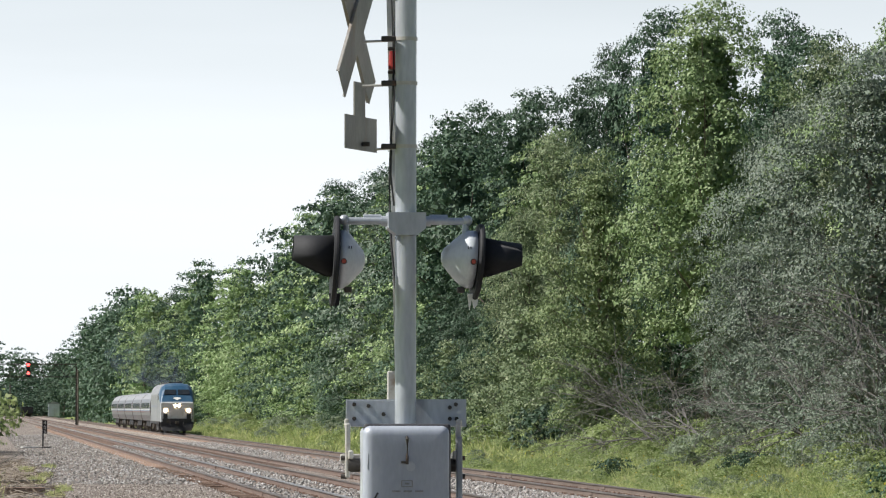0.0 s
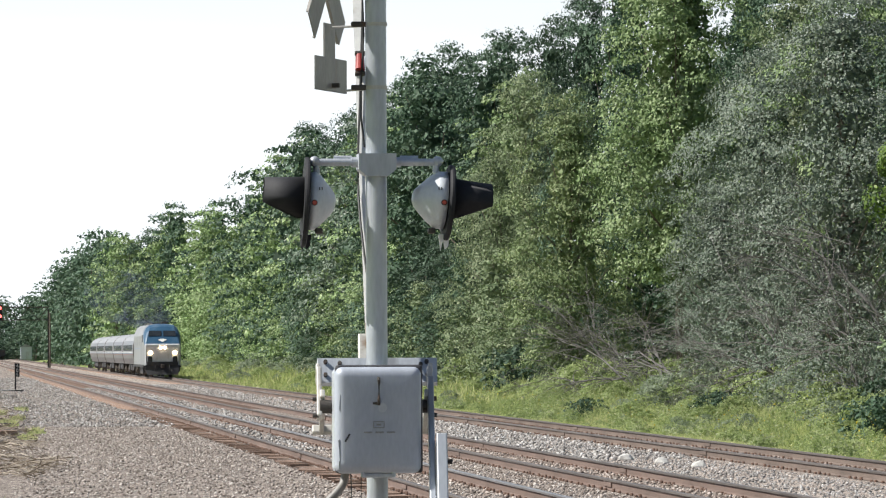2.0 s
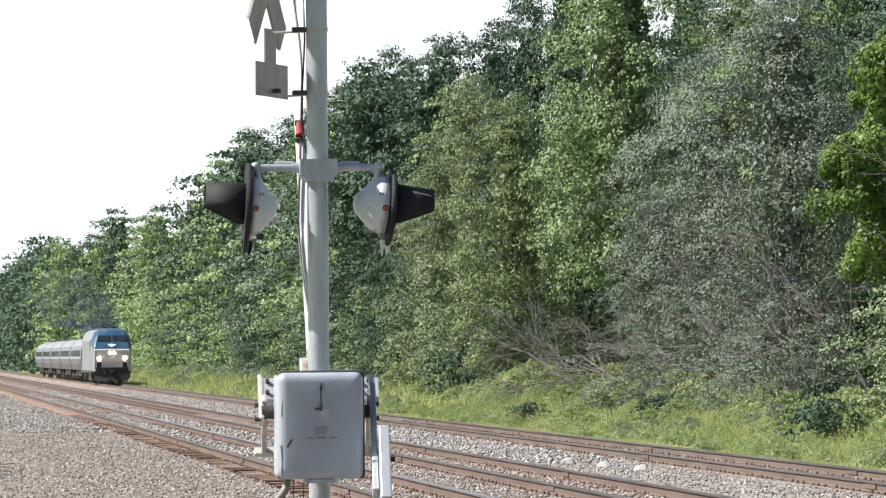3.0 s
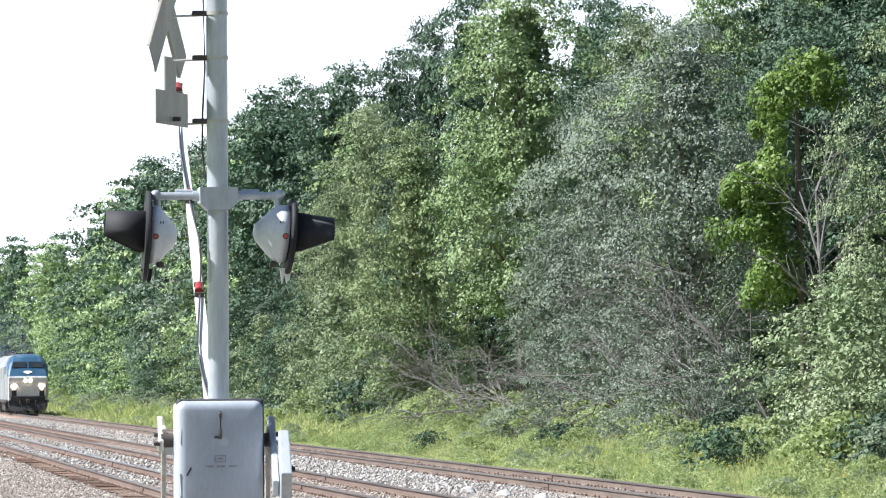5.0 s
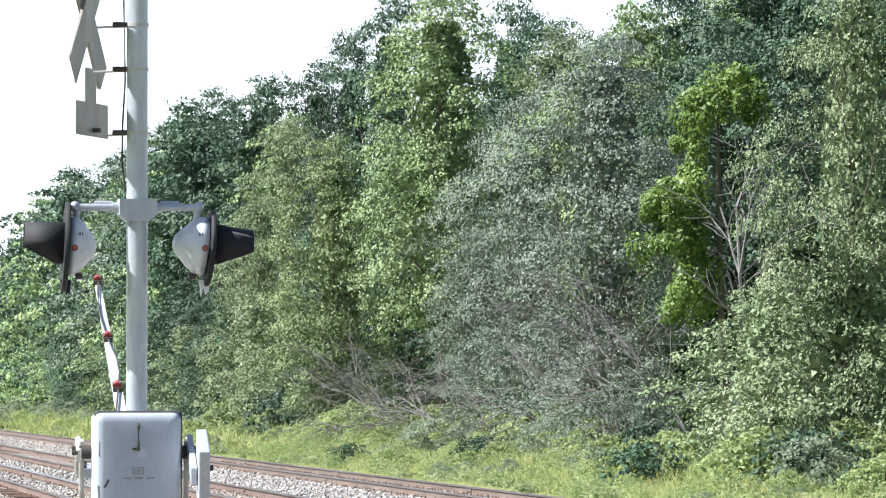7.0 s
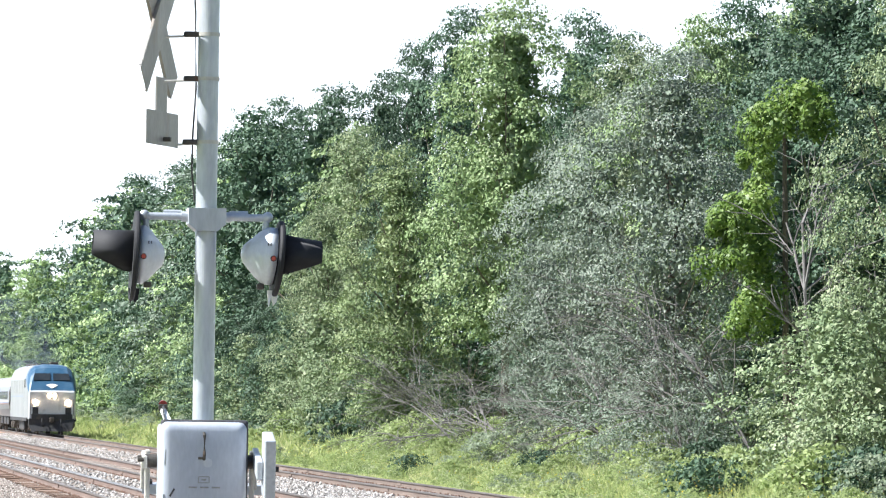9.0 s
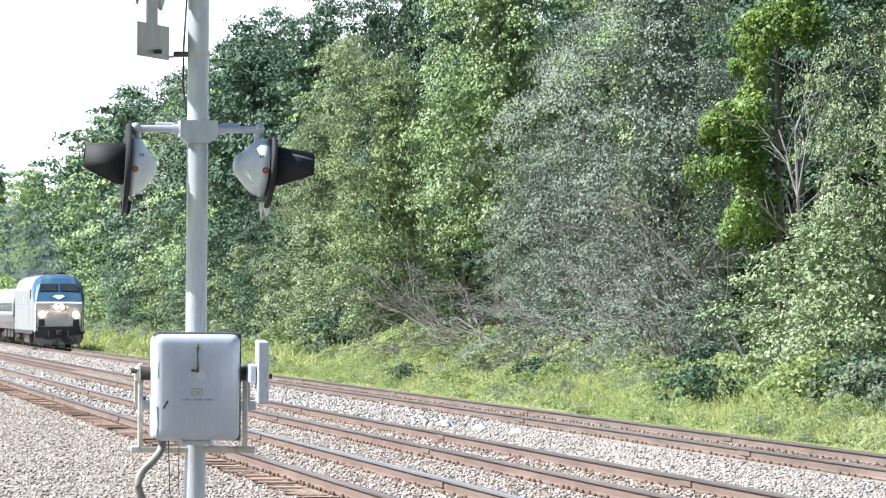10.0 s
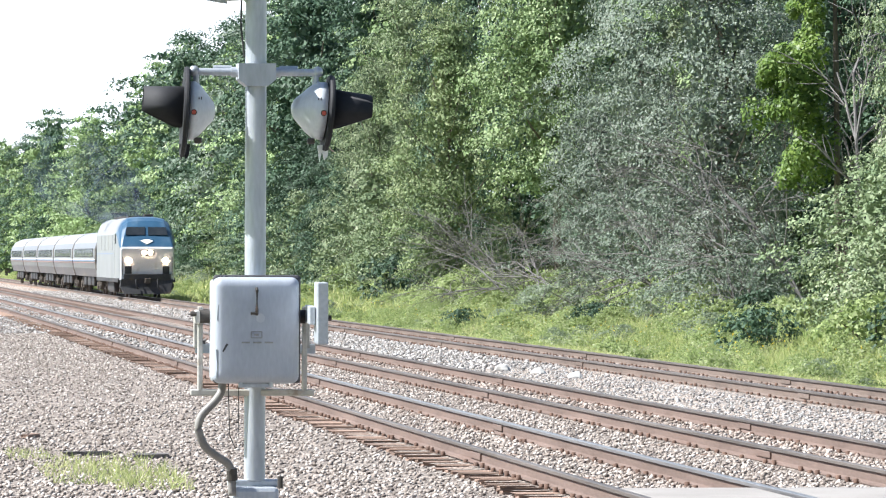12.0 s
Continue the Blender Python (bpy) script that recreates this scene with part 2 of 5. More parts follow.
LOCO_SILVER = surface("silver_locomotive_paint", (0.196, 0.204, 0.212), (0.272, 0.281, 0.289), 0.4, 0.25, 0.8, 10, 0.02, stain=(0.255, 0.246, 0.238), stain_scale=0.9, stretch=(1, 1, 0.4))
LOCO_BLUE = surface("blue_locomotive_paint", (0.024, 0.068, 0.125), (0.036, 0.092, 0.16), 0.3, 0.0, 0.7, 10, 0.02, stain=(0.06, 0.11, 0.17), stain_scale=0.8)
LOCO_DARK = surface("dark_underframe_paint", (0.016, 0.017, 0.02), (0.04, 0.04, 0.042), 0.6, 0.1, 1.5, 12, 0.1, stain=(0.09, 0.07, 0.05))
TRUCK = surface("dusty_truck_steel", (0.06, 0.052, 0.045), (0.14, 0.12, 0.10), 0.7, 0.2, 2, 20, 0.2)
# silver lightened on the nose so the shaded front looks lit
LOCO_FACE = surface("lightened_nose_silver", (0.46, 0.47, 0.49), (0.58, 0.59, 0.61), 0.4, 0.0, 0.8, 10, 0.02, stain=(0.40, 0.38, 0.36), stain_scale=1.4)
STAINLESS = surface("stainless_car_side", (0.177, 0.184, 0.200), (0.252, 0.258, 0.280), 0.35, 0.6, 0.5, 8, 0.03, stain=(0.286, 0.272, 0.266), stain_scale=0.6, stretch=(1, 0.3, 1))
# lighter than the car sides: sunlight on the roofs put into the colour
CAR_ROOF = surface("bright_car_roof", (0.23, 0.235, 0.25), (0.31, 0.32, 0.33), 0.5, 0.2, 0.6, 8, 0.03, stain=(0.20, 0.19, 0.18), stain_scale=0.8)
GLASS_DARK = surface("dark_window_glass", (0.015, 0.02, 0.025), (0.03, 0.035, 0.04), 0.08, 0.0, 3, 20, 0)
# reflected sky is put into the panes as a greyer base colour
COACH_GLASS = surface("sky_toned_window_glass", (0.075, 0.085, 0.10), (0.11, 0.12, 0.135), 0.15, 0.0, 3, 20, 0)
STRIPE_RED = surface("red_stripe", (0.26, 0.12, 0.11), (0.32, 0.15, 0.14), 0.4, bump=0)
STRIPE_BLUE = surface("blue_stripe", (0.13, 0.18, 0.29), (0.17, 0.22, 0.34), 0.4, bump=0)
HEADLIGHT = glowing("lit_headlight", (1.0, 0.70, 0.42), 14.0)
SIGNAL_RED = glowing("lit_red_signal", (1.0, 0.06, 0.05), 5.0)
SHED = surface("pale_shed_wall", (0.42, 0.47, 0.52), (0.55, 0.60, 0.64), 0.7, 0, 0.8, 12, 0.05)
SMOKE = thin_smoke("exhaust_smoke", 0.32)


def ground_material():
    """Stony ballast by the tracks, earth and grass beyond it: bands of the plan with ragged borders."""
    m = bpy.data.materials.new("ground")
    m.use_nodes = True
    nt = m.node_tree
    L, N = nt.links.new, nt.nodes.new
    b = nt.nodes["Principled BSDF"]
    co = N("ShaderNodeTexCoord")
    vor = N("ShaderNodeTexVoronoi")
    vor.inputs["Scale"].default_value = 19
    L(co.outputs["Object"], vor.inputs["Vector"])
    sep = N("ShaderNodeSeparateColor")
    L(vor.outputs["Color"], sep.inputs[0])
    stone = ramp_node(nt, [(0, (0.055, 0.045, 0.038)), (0.3, (0.165, 0.138, 0.12)), (0.75, (0.27, 0.235, 0.21)), (1, (0.44, 0.40, 0.36))])
    L(sep.outputs[0], stone.inputs[0])
    # light and shade of hand-sized lumps and hollows, put into the stone colour
    lump_tone = N("ShaderNodeTexNoise")
    lump_tone.inputs["Scale"].default_value = 3.2
    lump_tone.inputs["Detail"].default_value = 7
    lump_tone.inputs["Roughness"].default_value = 0.75
    L(co.outputs["Object"], lump_tone.inputs["Vector"])
    lump_tone_r = ramp_node(nt, [(0.36, (0.42, 0.40, 0.38)), (0.62, (1.25, 1.22, 1.18))])
    L(lump_tone.outputs["Fac"], lump_tone_r.inputs[0])
    speck = N("ShaderNodeMix")
    speck.data_type = "RGBA"
    speck.blend_type = "MULTIPLY"
    speck.inputs[0].default_value = 1.0
    L(stone.outputs[0], speck.inputs[6])
    L(lump_tone_r.outputs[0], speck.inputs[7])
    big = N("ShaderNodeTexNoise")
    big.inputs["Scale"].default_value = 0.35
    big.inputs["Detail"].default_value = 6
    L(co.outputs["Object"], big.inputs["Vector"])
    # earthy patches among the stones
    mud = ramp_node(nt, [(0.45, (0, 0, 0)), (0.72, (0.75, 0.75, 0.75))])
    L(big.outputs["Fac"], mud.inputs[0])
    m1 = N("ShaderNodeMix")
    m1.data_type = "RGBA"
    m1.inputs[7].default_value = (0.23, 0.20, 0.175, 1)
    L(mud.outputs[0], m1.inputs[0])
    L(speck.outputs[2], m1.inputs[6])
    grass_n = N("ShaderNodeTexNoise")
    grass_n.inputs["Scale"].default_value = 1.6
    grass_n.inputs["Detail"].default_value = 8
    L(co.outputs["Object"], grass_n.inputs["Vector"])
    grass = ramp_node(nt, [(0.3, (0.10, 0.135, 0.04)), (0.5, (0.20, 0.25, 0.065)), (0.7, (0.31, 0.32, 0.13))])
    L(grass_n.outputs["Fac"], grass.inputs[0])
    pos = N("ShaderNodeSeparateXYZ")
    L(co.outputs["Object"], pos.inputs[0])
    # distance from the middle of the track bed, roughened
    off = N("ShaderNodeMath")
    off.operation = "SUBTRACT"
    off.inputs[1].default_value = 8.7
    L(pos.outputs[0], off.inputs[0])
    ab = N("ShaderNodeMath")
    ab.operation = "ABSOLUTE"
    L(off.outputs[0], ab.inputs[0])
    rag = N("ShaderNodeMath")
    rag.operation = "MULTIPLY_ADD"
    rag.inputs[1].default_value = 2.2
    L(grass_n.outputs["Fac"], rag.inputs[0])
    L(ab.outputs[0], rag.inputs[2])
    edge = N("ShaderNodeMapRange")
    edge.inputs[1].default_value = 10.9
    edge.inputs[2].default_value = 11.6
    L(rag.outputs[0], edge.inputs[0])
    m2 = N("ShaderNodeMix")
    m2.data_type = "RGBA"
    L(edge.outputs[0], m2.inputs[0])
    L(m1.outputs[2], m2.inputs[6])
    L(grass.outputs[0], m2.inputs[7])
    # newer, whiter stone between the second and third tracks
    fresh = N("ShaderNodeMath")
    fresh.operation = "SUBTRACT"
    fresh.inputs[1].default_value = 14.1
    L(pos.outputs[0], fresh.inputs[0])
    fresh_a = N("ShaderNodeMath")
    fresh_a.operation = "ABSOLUTE"
    L(fresh.outputs[0], fresh_a.inputs[0])
    fresh_r = N("ShaderNodeMapRange")
    fresh_r.inputs[1].default_value, fresh_r.inputs[2].default_value = 1.3, 1.9
    fresh_r.inputs[3].default_value, fresh_r.inputs[4].default_value = 1.45, 1.05
    L(fresh_a.outputs[0], fresh_r.inputs[0])
    hs = N("ShaderNodeHueSaturation")
    L(fresh_r.outputs[0], hs.inputs["Value"])
    L(m2.outputs[2], hs.inputs["Color"])
    L(hs.outputs[0], b.inputs["Base Color"])
    b.inputs["Roughness"].default_value = 0.9
    bp = N("ShaderNodeBump")
    bp.inputs["Strength"].default_value = 0.9
    bp.inputs["Distance"].default_value = 0.05
    L(vor.outputs["Distance"], bp.inputs["Height"])
    bp.invert = True
    L(bp.outputs[0], b.inputs["Normal"])
    return m


GROUND = ground_material()


# ---------------------------------------------------------------- builders
def link_mesh(name, me, parent=None, label=""):
    ob = new(name, me)
    if parent:
        ob.parent = parent
    if label:
        ob["label"] = label
    return ob


def part(name, bm, material, parent=None, label="", smooth=False):
    """Links a bmesh as one mesh object under a thing or a part."""
    me = bpy.data.meshes.new(name)
    bmesh.ops.recalc_face_normals(bm, faces=bm.faces)
    bm.to_mesh(me)
    bm.free()
    me.materials.append(material)
    if smooth:
        me.polygons.foreach_set("use_smooth", [True] * len(me.polygons))
    return link_mesh(name, me, parent, label)


def raw_mesh(name, verts, faces, material):
    """A mesh from arrays; all faces have the same number of corners."""
    verts = np.asarray(verts, dtype=np.float32)
    faces = np.asarray(faces, dtype=np.int32)
    n, k = faces.shape
    me = bpy.data.meshes.new(name)
    me.vertices.add(len(verts))
    me.vertices.foreach_set("co", verts.ravel())
    me.loops.add(n * k)
    me.loops.foreach_set("vertex_index", faces.ravel())
    me.polygons.add(n)
    me.polygons.foreach_set("loop_start", np.arange(0, n * k, k, dtype=np.int32))
    me.update(calc_edges=True)
    me.materials.append(material)
    return me


def thing(name, label, category, at=(0, 0, 0), group="", kind="", turn=0):
    ob = new(name)
    ob.empty_display_size = 0.2
    ob.matrix_basis = pose(*at, 0, 0, turn)
    return tagged(ob, label, category, group, kind)


def box(bm, c, s, bevel=0.0, m=None):
    r = bmesh.ops.create_cube(bm, size=1, matrix=(m or Matrix()) @ Matrix.Translation(c) @ Matrix.Diagonal((*s, 1)))
    if bevel:
        edges = list({e for v in r["verts"] for e in v.link_edges})
        bmesh.ops.bevel(bm, geom=edges, offset=bevel, segments=2, profile=0.5, affect="EDGES")
    return bm


def boxed(c, s, bevel=0.0, m=None):
    return box(bmesh.new(), c, s, bevel, m)


def rod(bm, a, b, r, r2=None, n=12, caps=True):
    a, b = Vector(a), Vector(b)
    q = (b - a).to_track_quat("Z", "Y").to_matrix().to_4x4()
    bmesh.ops.create_cone(bm, cap_ends=caps, segments=n, radius1=r, radius2=r if r2 is None else r2,
                          depth=(b - a).length, matrix=Matrix.Translation((a + b) / 2) @ q)
    return bm


def rodded(a, b, r, r2=None, n=12):
    return rod(bmesh.new(), a, b, r, r2, n)


def tube(bm, pts, radii, n=6):
    """A tapering tube along points."""
    rings = []
    pts = [Vector(p) for p in pts]
    for i, p in enumerate(pts):
        d = (pts[min(i + 1, len(pts) - 1)] - pts[max(i - 1, 0)]).normalized()
        q = d.to_track_quat("Z", "Y")
        r = radii[i] if hasattr(radii, "__len__") else radii
        rings.append([bm.verts.new(p + q @ Vector((r * math.cos(6.2832 * k / n), r * math.sin(6.2832 * k / n), 0))) for k in range(n)])
    for a, b in zip(rings, rings[1:]):
        for k in range(n):
            bm.faces.new((a[k], a[(k + 1) % n], b[(k + 1) % n], b[k]))
    bm.faces.new(rings[0][::-1])
    bm.faces.new(rings[-1])
    return bm


def spin(profile, n=28, axis="x"):
    """A turned shape: profile of (along, radius)."""
    bm = bmesh.new()
    rings = []
    for u, r in profile:
        ring = []
        for k in range(n):
            a = 2 * math.pi * k / n
            p = (u, r * math.cos(a), r * math.sin(a)) if axis == "x" else (r * math.cos(a), r * math.sin(a), u)
            ring.append(bm.verts.new(p))
        rings.append(ring)
    for a, b in zip(rings, rings[1:]):
        for k in range(n):
            bm.faces.new((a[k], a[(k + 1) % n], b[(k + 1) % n], b[k]))
    bm.faces.new(rings[0][::-1])
    bm.faces.new(rings[-1])
    return bm


def prism(outline, axis_from, axis_to, axis="y"):
    """An outline in the two other axes, pushed along one."""
    bm = bmesh.new()
    put = {"x": lambda a, b, u: (u, a, b), "y": lambda a, b, u: (a, u, b), "z": lambda a, b, u: (a, b, u)}[axis]
    f = [bm.verts.new(put(a, b, axis_from)) for a, b in outline]
    g = [bm.verts.new(put(a, b, axis_to)) for a, b in outline]
    n = len(f)
    bm.faces.new(f)
    bm.faces.new(g[::-1])
    for k in range(n):
        bm.faces.new((f[k], g[k], g[(k + 1) % n], f[(k + 1) % n]))
    return bm


# ---------------------------------------------------------------- ground, road, tracks
def ground_height(x, y):
    n = noise.noise(Vector((x * 0.25, y * 0.08, 0.3))) * 0.10
    if x < 1.0:
        base = -0.05 + min(1.0, (1.0 - x) / 6) * 0.35
    elif x < 18.6:
        base = -0.05 if x < 6.8 else -0.03 if x < 7.2 else -0.006
        n *= 0.25 if x < 6.8 else 0.08
    elif x < 22:
        base = -0.05 - (x - 18.6) / 3.4 * 0.45
    else:
        base = -0.5 + min(1.0, (x - 22) / 9) * 0.75
    return base + n


def build_ground():
    xs = [-3000, -1000, -400, -150, -60, -30, -15, -8, -4, -2, -0.5, 0.5, 1.5, 2.5, 3.5, 4.5, 5.5, 6.5, 6.78, 6.9, 7.15, 7.3, 9.0, 13.5, 14.5, 18.5, 19, 20, 21, 22, 23.5, 25,
          27, 29, 31, 34, 40, 60, 150, 500, 1500, 3000]
    ys = [-2000, -500, -100, -20, 0, 15, 28, 33, 38, 42, 45] + list(range(48, 200, 3)) + list(range(200, 700, 20)) + [760, 900, 1200, 1800, 3000, 4500]
    verts = [(x, y, ground_height(x, y) if abs(x) < 200 and -50 < y < 1500 else -0.1) for y in ys for x in xs]
    w = len(xs)
    faces = [(j * w + i, j * w + i + 1, (j + 1) * w + i + 1, (j + 1) * w + i) for j in range(len(ys) - 1) for i in range(w - 1)]
    tagged(link_mesh("ground", raw_mesh("ground", verts, faces, GROUND)),
           "grey stony track bed and grassy verges beside the railway", "ground", kind="structure")


build_ground()

TRACKS = ((8.05, "near main track with rusty rails and brown timber ties", RAIL_TOP, RAIL_SHINY),
          (11.45, "middle track with rusty rails set in rusty ballast", RAIL_TOP, RAIL_TOP),
          (16.63, "far track with dark rails in pale ballast", RAIL_TOP, RAIL_TOP))
ROAD_FROM, ROAD_TO = 33.4, 44.8


def build_road():
    road = thing("road", "pale worn road crossing the railway tracks on the level", "road", kind="structure")
    spans = [(-60, 7.21), (7.40, 8.70), (8.90, 10.61), (10.80, 12.10), (12.30, 15.79), (15.98, 17.28), (17.48, 80)]
    for a, b in spans:
        end = ROAD_TO if a > 0 else 42.6
        part("road_slab", boxed(((a + b) / 2, (ROAD_FROM + end) / 2, 0.04), (b - a, end - ROAD_FROM, 0.24), 0.012), ASPHALT, road)


build_road()

HEAD = [(-0.036, 0.14), (-0.036, 0.172), (-0.028, 0.180), (0.028, 0.180), (0.036, 0.172), (0.036, 0.14)]
WEB = [(-0.070, 0.0), (-0.070, 0.012), (-0.012, 0.035), (-0.009, 0.135), (-0.036, 0.14), (0.036, 0.14), (0.009, 0.135), (0.012, 0.035), (0.070, 0.012), (0.070, 0.0)]


def build_tracks():
    rng = random.Random(4)
    tie_meshes = []
    for k in range(4):
        bm = boxed((0, 0, -0.075), (2.6, 0.22, 0.16), 0.012)
        for v in bm.verts:
            v.co += Vector((rng.uniform(-0.03, 0.03), rng.uniform(-0.012, 0.012), rng.uniform(-0.012, 0.006)))
        me = bpy.data.meshes.new("tie")
        bm.to_mesh(me)
        bm.free()
        me.materials.append(TIE)
        tie_meshes.append(me)
    for cx, label, top_a, top_b in TRACKS:
        track = thing("railway_track", label, "railway track", (cx, 0, 0), "railway tracks", "structure")
        for side, top in ((-0.7525, top_a), (0.7525, top_b)):
            rail = part("rail", prism([(a + side, b) for a, b in WEB], -40, 2200), RAIL_DULL if cx > 15 else RAIL_SIDE, track)
            part("rail_head", prism([(a + side, b) for a, b in HEAD], -40, 2200), top, rail)
            # fish-plated joints
            joint = bmesh.new()
            for j in range(14):
                y = 52 + j * 23.8 + (9 if side > 0 else 0) + cx % 3
                for s in (-1, 1):
                    box(joint, (side + s * 0.022, y, 0.085), (0.024, 0.85, 0.075), 0.006)
            part("joint_bar", joint, RAIL_DULL if cx > 15 else RAIL_SIDE, rail)
            tops = []
            for j in range(240):
                y = 45 + j * 0.5
                for s in (-1, 1):
                    if rng.random() < 0.82:
                        tops.append((side + s * 0.095 + rng.uniform(-0.008, 0.008), y + rng.uniform(-0.09, 0.09)))
            vs, fs = [], []
            for x, y in tops:
                w, d, h = 0.022, 0.032, rng.uniform(0.022, 0.05)
                o = len(vs)
                vs += [(x + sx * w, y + sy * d, z) for z in (-0.01, h) for sx, sy in ((-1, -1), (1, -1), (1, 1), (-1, 1))]
                fs += [(o + 4, o + 5, o + 6, o + 7)] + [(o + k, o + (k + 1) % 4, o + 4 + (k + 1) % 4, o + 4 + k) for k in range(4)]
            plates = link_mesh("spike_row", raw_mesh("spike_row", vs, fs, ANCHOR), rail)
            plates["kind"] = "stuff"
        y, count = 45.0, 0
        vs, fs = [], []
        while y < 620:
            dx, tz = rng.uniform(-0.07, 0.07), rng.uniform(-0.030, -0.010)
            if count < 290:
                o = link_mesh("tie", tie_meshes[rng.randrange(4)], track)
                o.matrix_basis = pose(dx, y, tz, 0, 0, rng.uniform(-0.8, 0.8))
            else:
                o = len(vs)
                vs += [(dx + sx * 1.3, y + sy * 0.11, z) for z in (-0.15, 0.0) for sx, sy in ((-1, -1), (1, -1), (1, 1), (-1, 1))]
                fs += [(o + 4, o + 5, o + 6, o + 7)] + [(o + k, o + (k + 1) % 4, o + 4 + (k + 1) % 4, o + 4 + k) for k in range(4)]
            count += 1
            y += 0.5 + rng.uniform(-0.03, 0.03)
        far = link_mesh("far_tie_row", raw_mesh("far_tie_row", vs, fs, TIE), track)
        far["kind"] = "stuff"


build_tracks()


def scatter_stones(name, label, spots, material, low, high, seed):
    """Angular broken stones as one heap of small eight-sided pieces."""
    r = np.random.default_rng(seed)
    n = len(spots)
    size = r.uniform(low, high, n)
    base = np.array([(1, 0, 0), (0, 1, 0), (-1, 0, 0), (0, -1, 0), (0, 0, 1), (0, 0, -1)], dtype=float)
    v = base[None] * r.uniform(0.65, 1.2, (n, 6, 1)) + r.normal(0, 0.18, (n, 6, 3))
    v *= size[:, None, None]
    a = r.uniform(0, 6.28, n)
    t = r.uniform(-0.7, 0.7, n)
    ca, sa, ct, st = np.cos(a), np.sin(a), np.cos(t), np.sin(t)
    x, y, z = v[..., 0], v[..., 1], v[..., 2] * 0.75
    y, z = y * ct[:, None] - z * st[:, None], y * st[:, None] + z * ct[:, None]
    x, y = x * ca[:, None] - y * sa[:, None], x * sa[:, None] + y * ca[:, None]
    v = np.stack([x, y, z], -1) + np.asarray(spots)[:, None, :]
    v[..., 2] += size[:, None] * 0.25
    f = np.array([(0, 1, 4), (1, 2, 4), (2, 3, 4), (3, 0, 4), (1, 0, 5), (2, 1, 5), (3, 2, 5), (0, 3, 5)])
    faces = (f[None] + 6 * np.arange(n)[:, None, None]).reshape(-1, 3)
    ob = link_mesh(name, raw_mesh(name, v.reshape(-1, 3), faces, material))
    tagged(ob, label, "gravel", kind="stuff")


def build_ballast():
    r = np.random.default_rng(11)

    def strip(x0, x1, y0, y1, n, power=2.0):
        u = r.uniform(0, 1, n) ** power
        y = y0 + (y1 - y0) * u
        x = r.uniform(x0, x1, n)
        z = np.array([ground_height(a, b) for a, b in zip(x, y)])
        return np.stack([x, y, z], -1)
    pale = np.concatenate([strip(1.0, 6.75, 43, 150, 23000, 1.95), strip(1.0, 6.8, 100, 290, 5000, 1.3), strip(9.0, 10.5, 45, 120, 7000, 1.5), strip(7.5, 8.6, 45, 120, 5500, 1.6)])
    scatter_stones("ballast", "pale grey broken stone ballast beside the rails", pale, STONE_PALE, 0.015, 0.038, 12)
    scatter_stones("ballast", "whitish broken stone ballast between two tracks", strip(12.8, 15.5, 55, 160, 10000, 1.4), STONE_WHITE, 0.016, 0.038, 14)
    far = np.concatenate([strip(12.6, 15.7, 100, 330, 7000, 1.2), strip(9.0, 10.5, 110, 330, 3500, 1.2), strip(7.5, 8.6, 110, 300, 2200, 1.2), strip(2.0, 6.9, 150, 430, 7000, 1.3)])
    scatter_stones("ballast", "pale broken stone ballast far along the line", far, STONE_WHITE, 0.03, 0.065, 15)
    brown = np.concatenate([strip(7.40, 7.60, 45, 120, 900, 1.6), strip(8.5, 8.7, 45, 120, 900, 1.6), strip(10.8, 12.1, 50, 130, 6000, 1.5), strip(16.0, 17.25, 60, 130, 2000, 1.4),
                            strip(17.6, 18.8, 65, 140, 2500, 1.4)])
    scatter_stones("ballast", "rust-stained brown ballast between the rails", brown, STONE_BROWN, 0.02, 0.045, 13)


build_ballast()

# ---------------------------------------------------------------- crossing signal
MX, MY = 2.79, 31.7


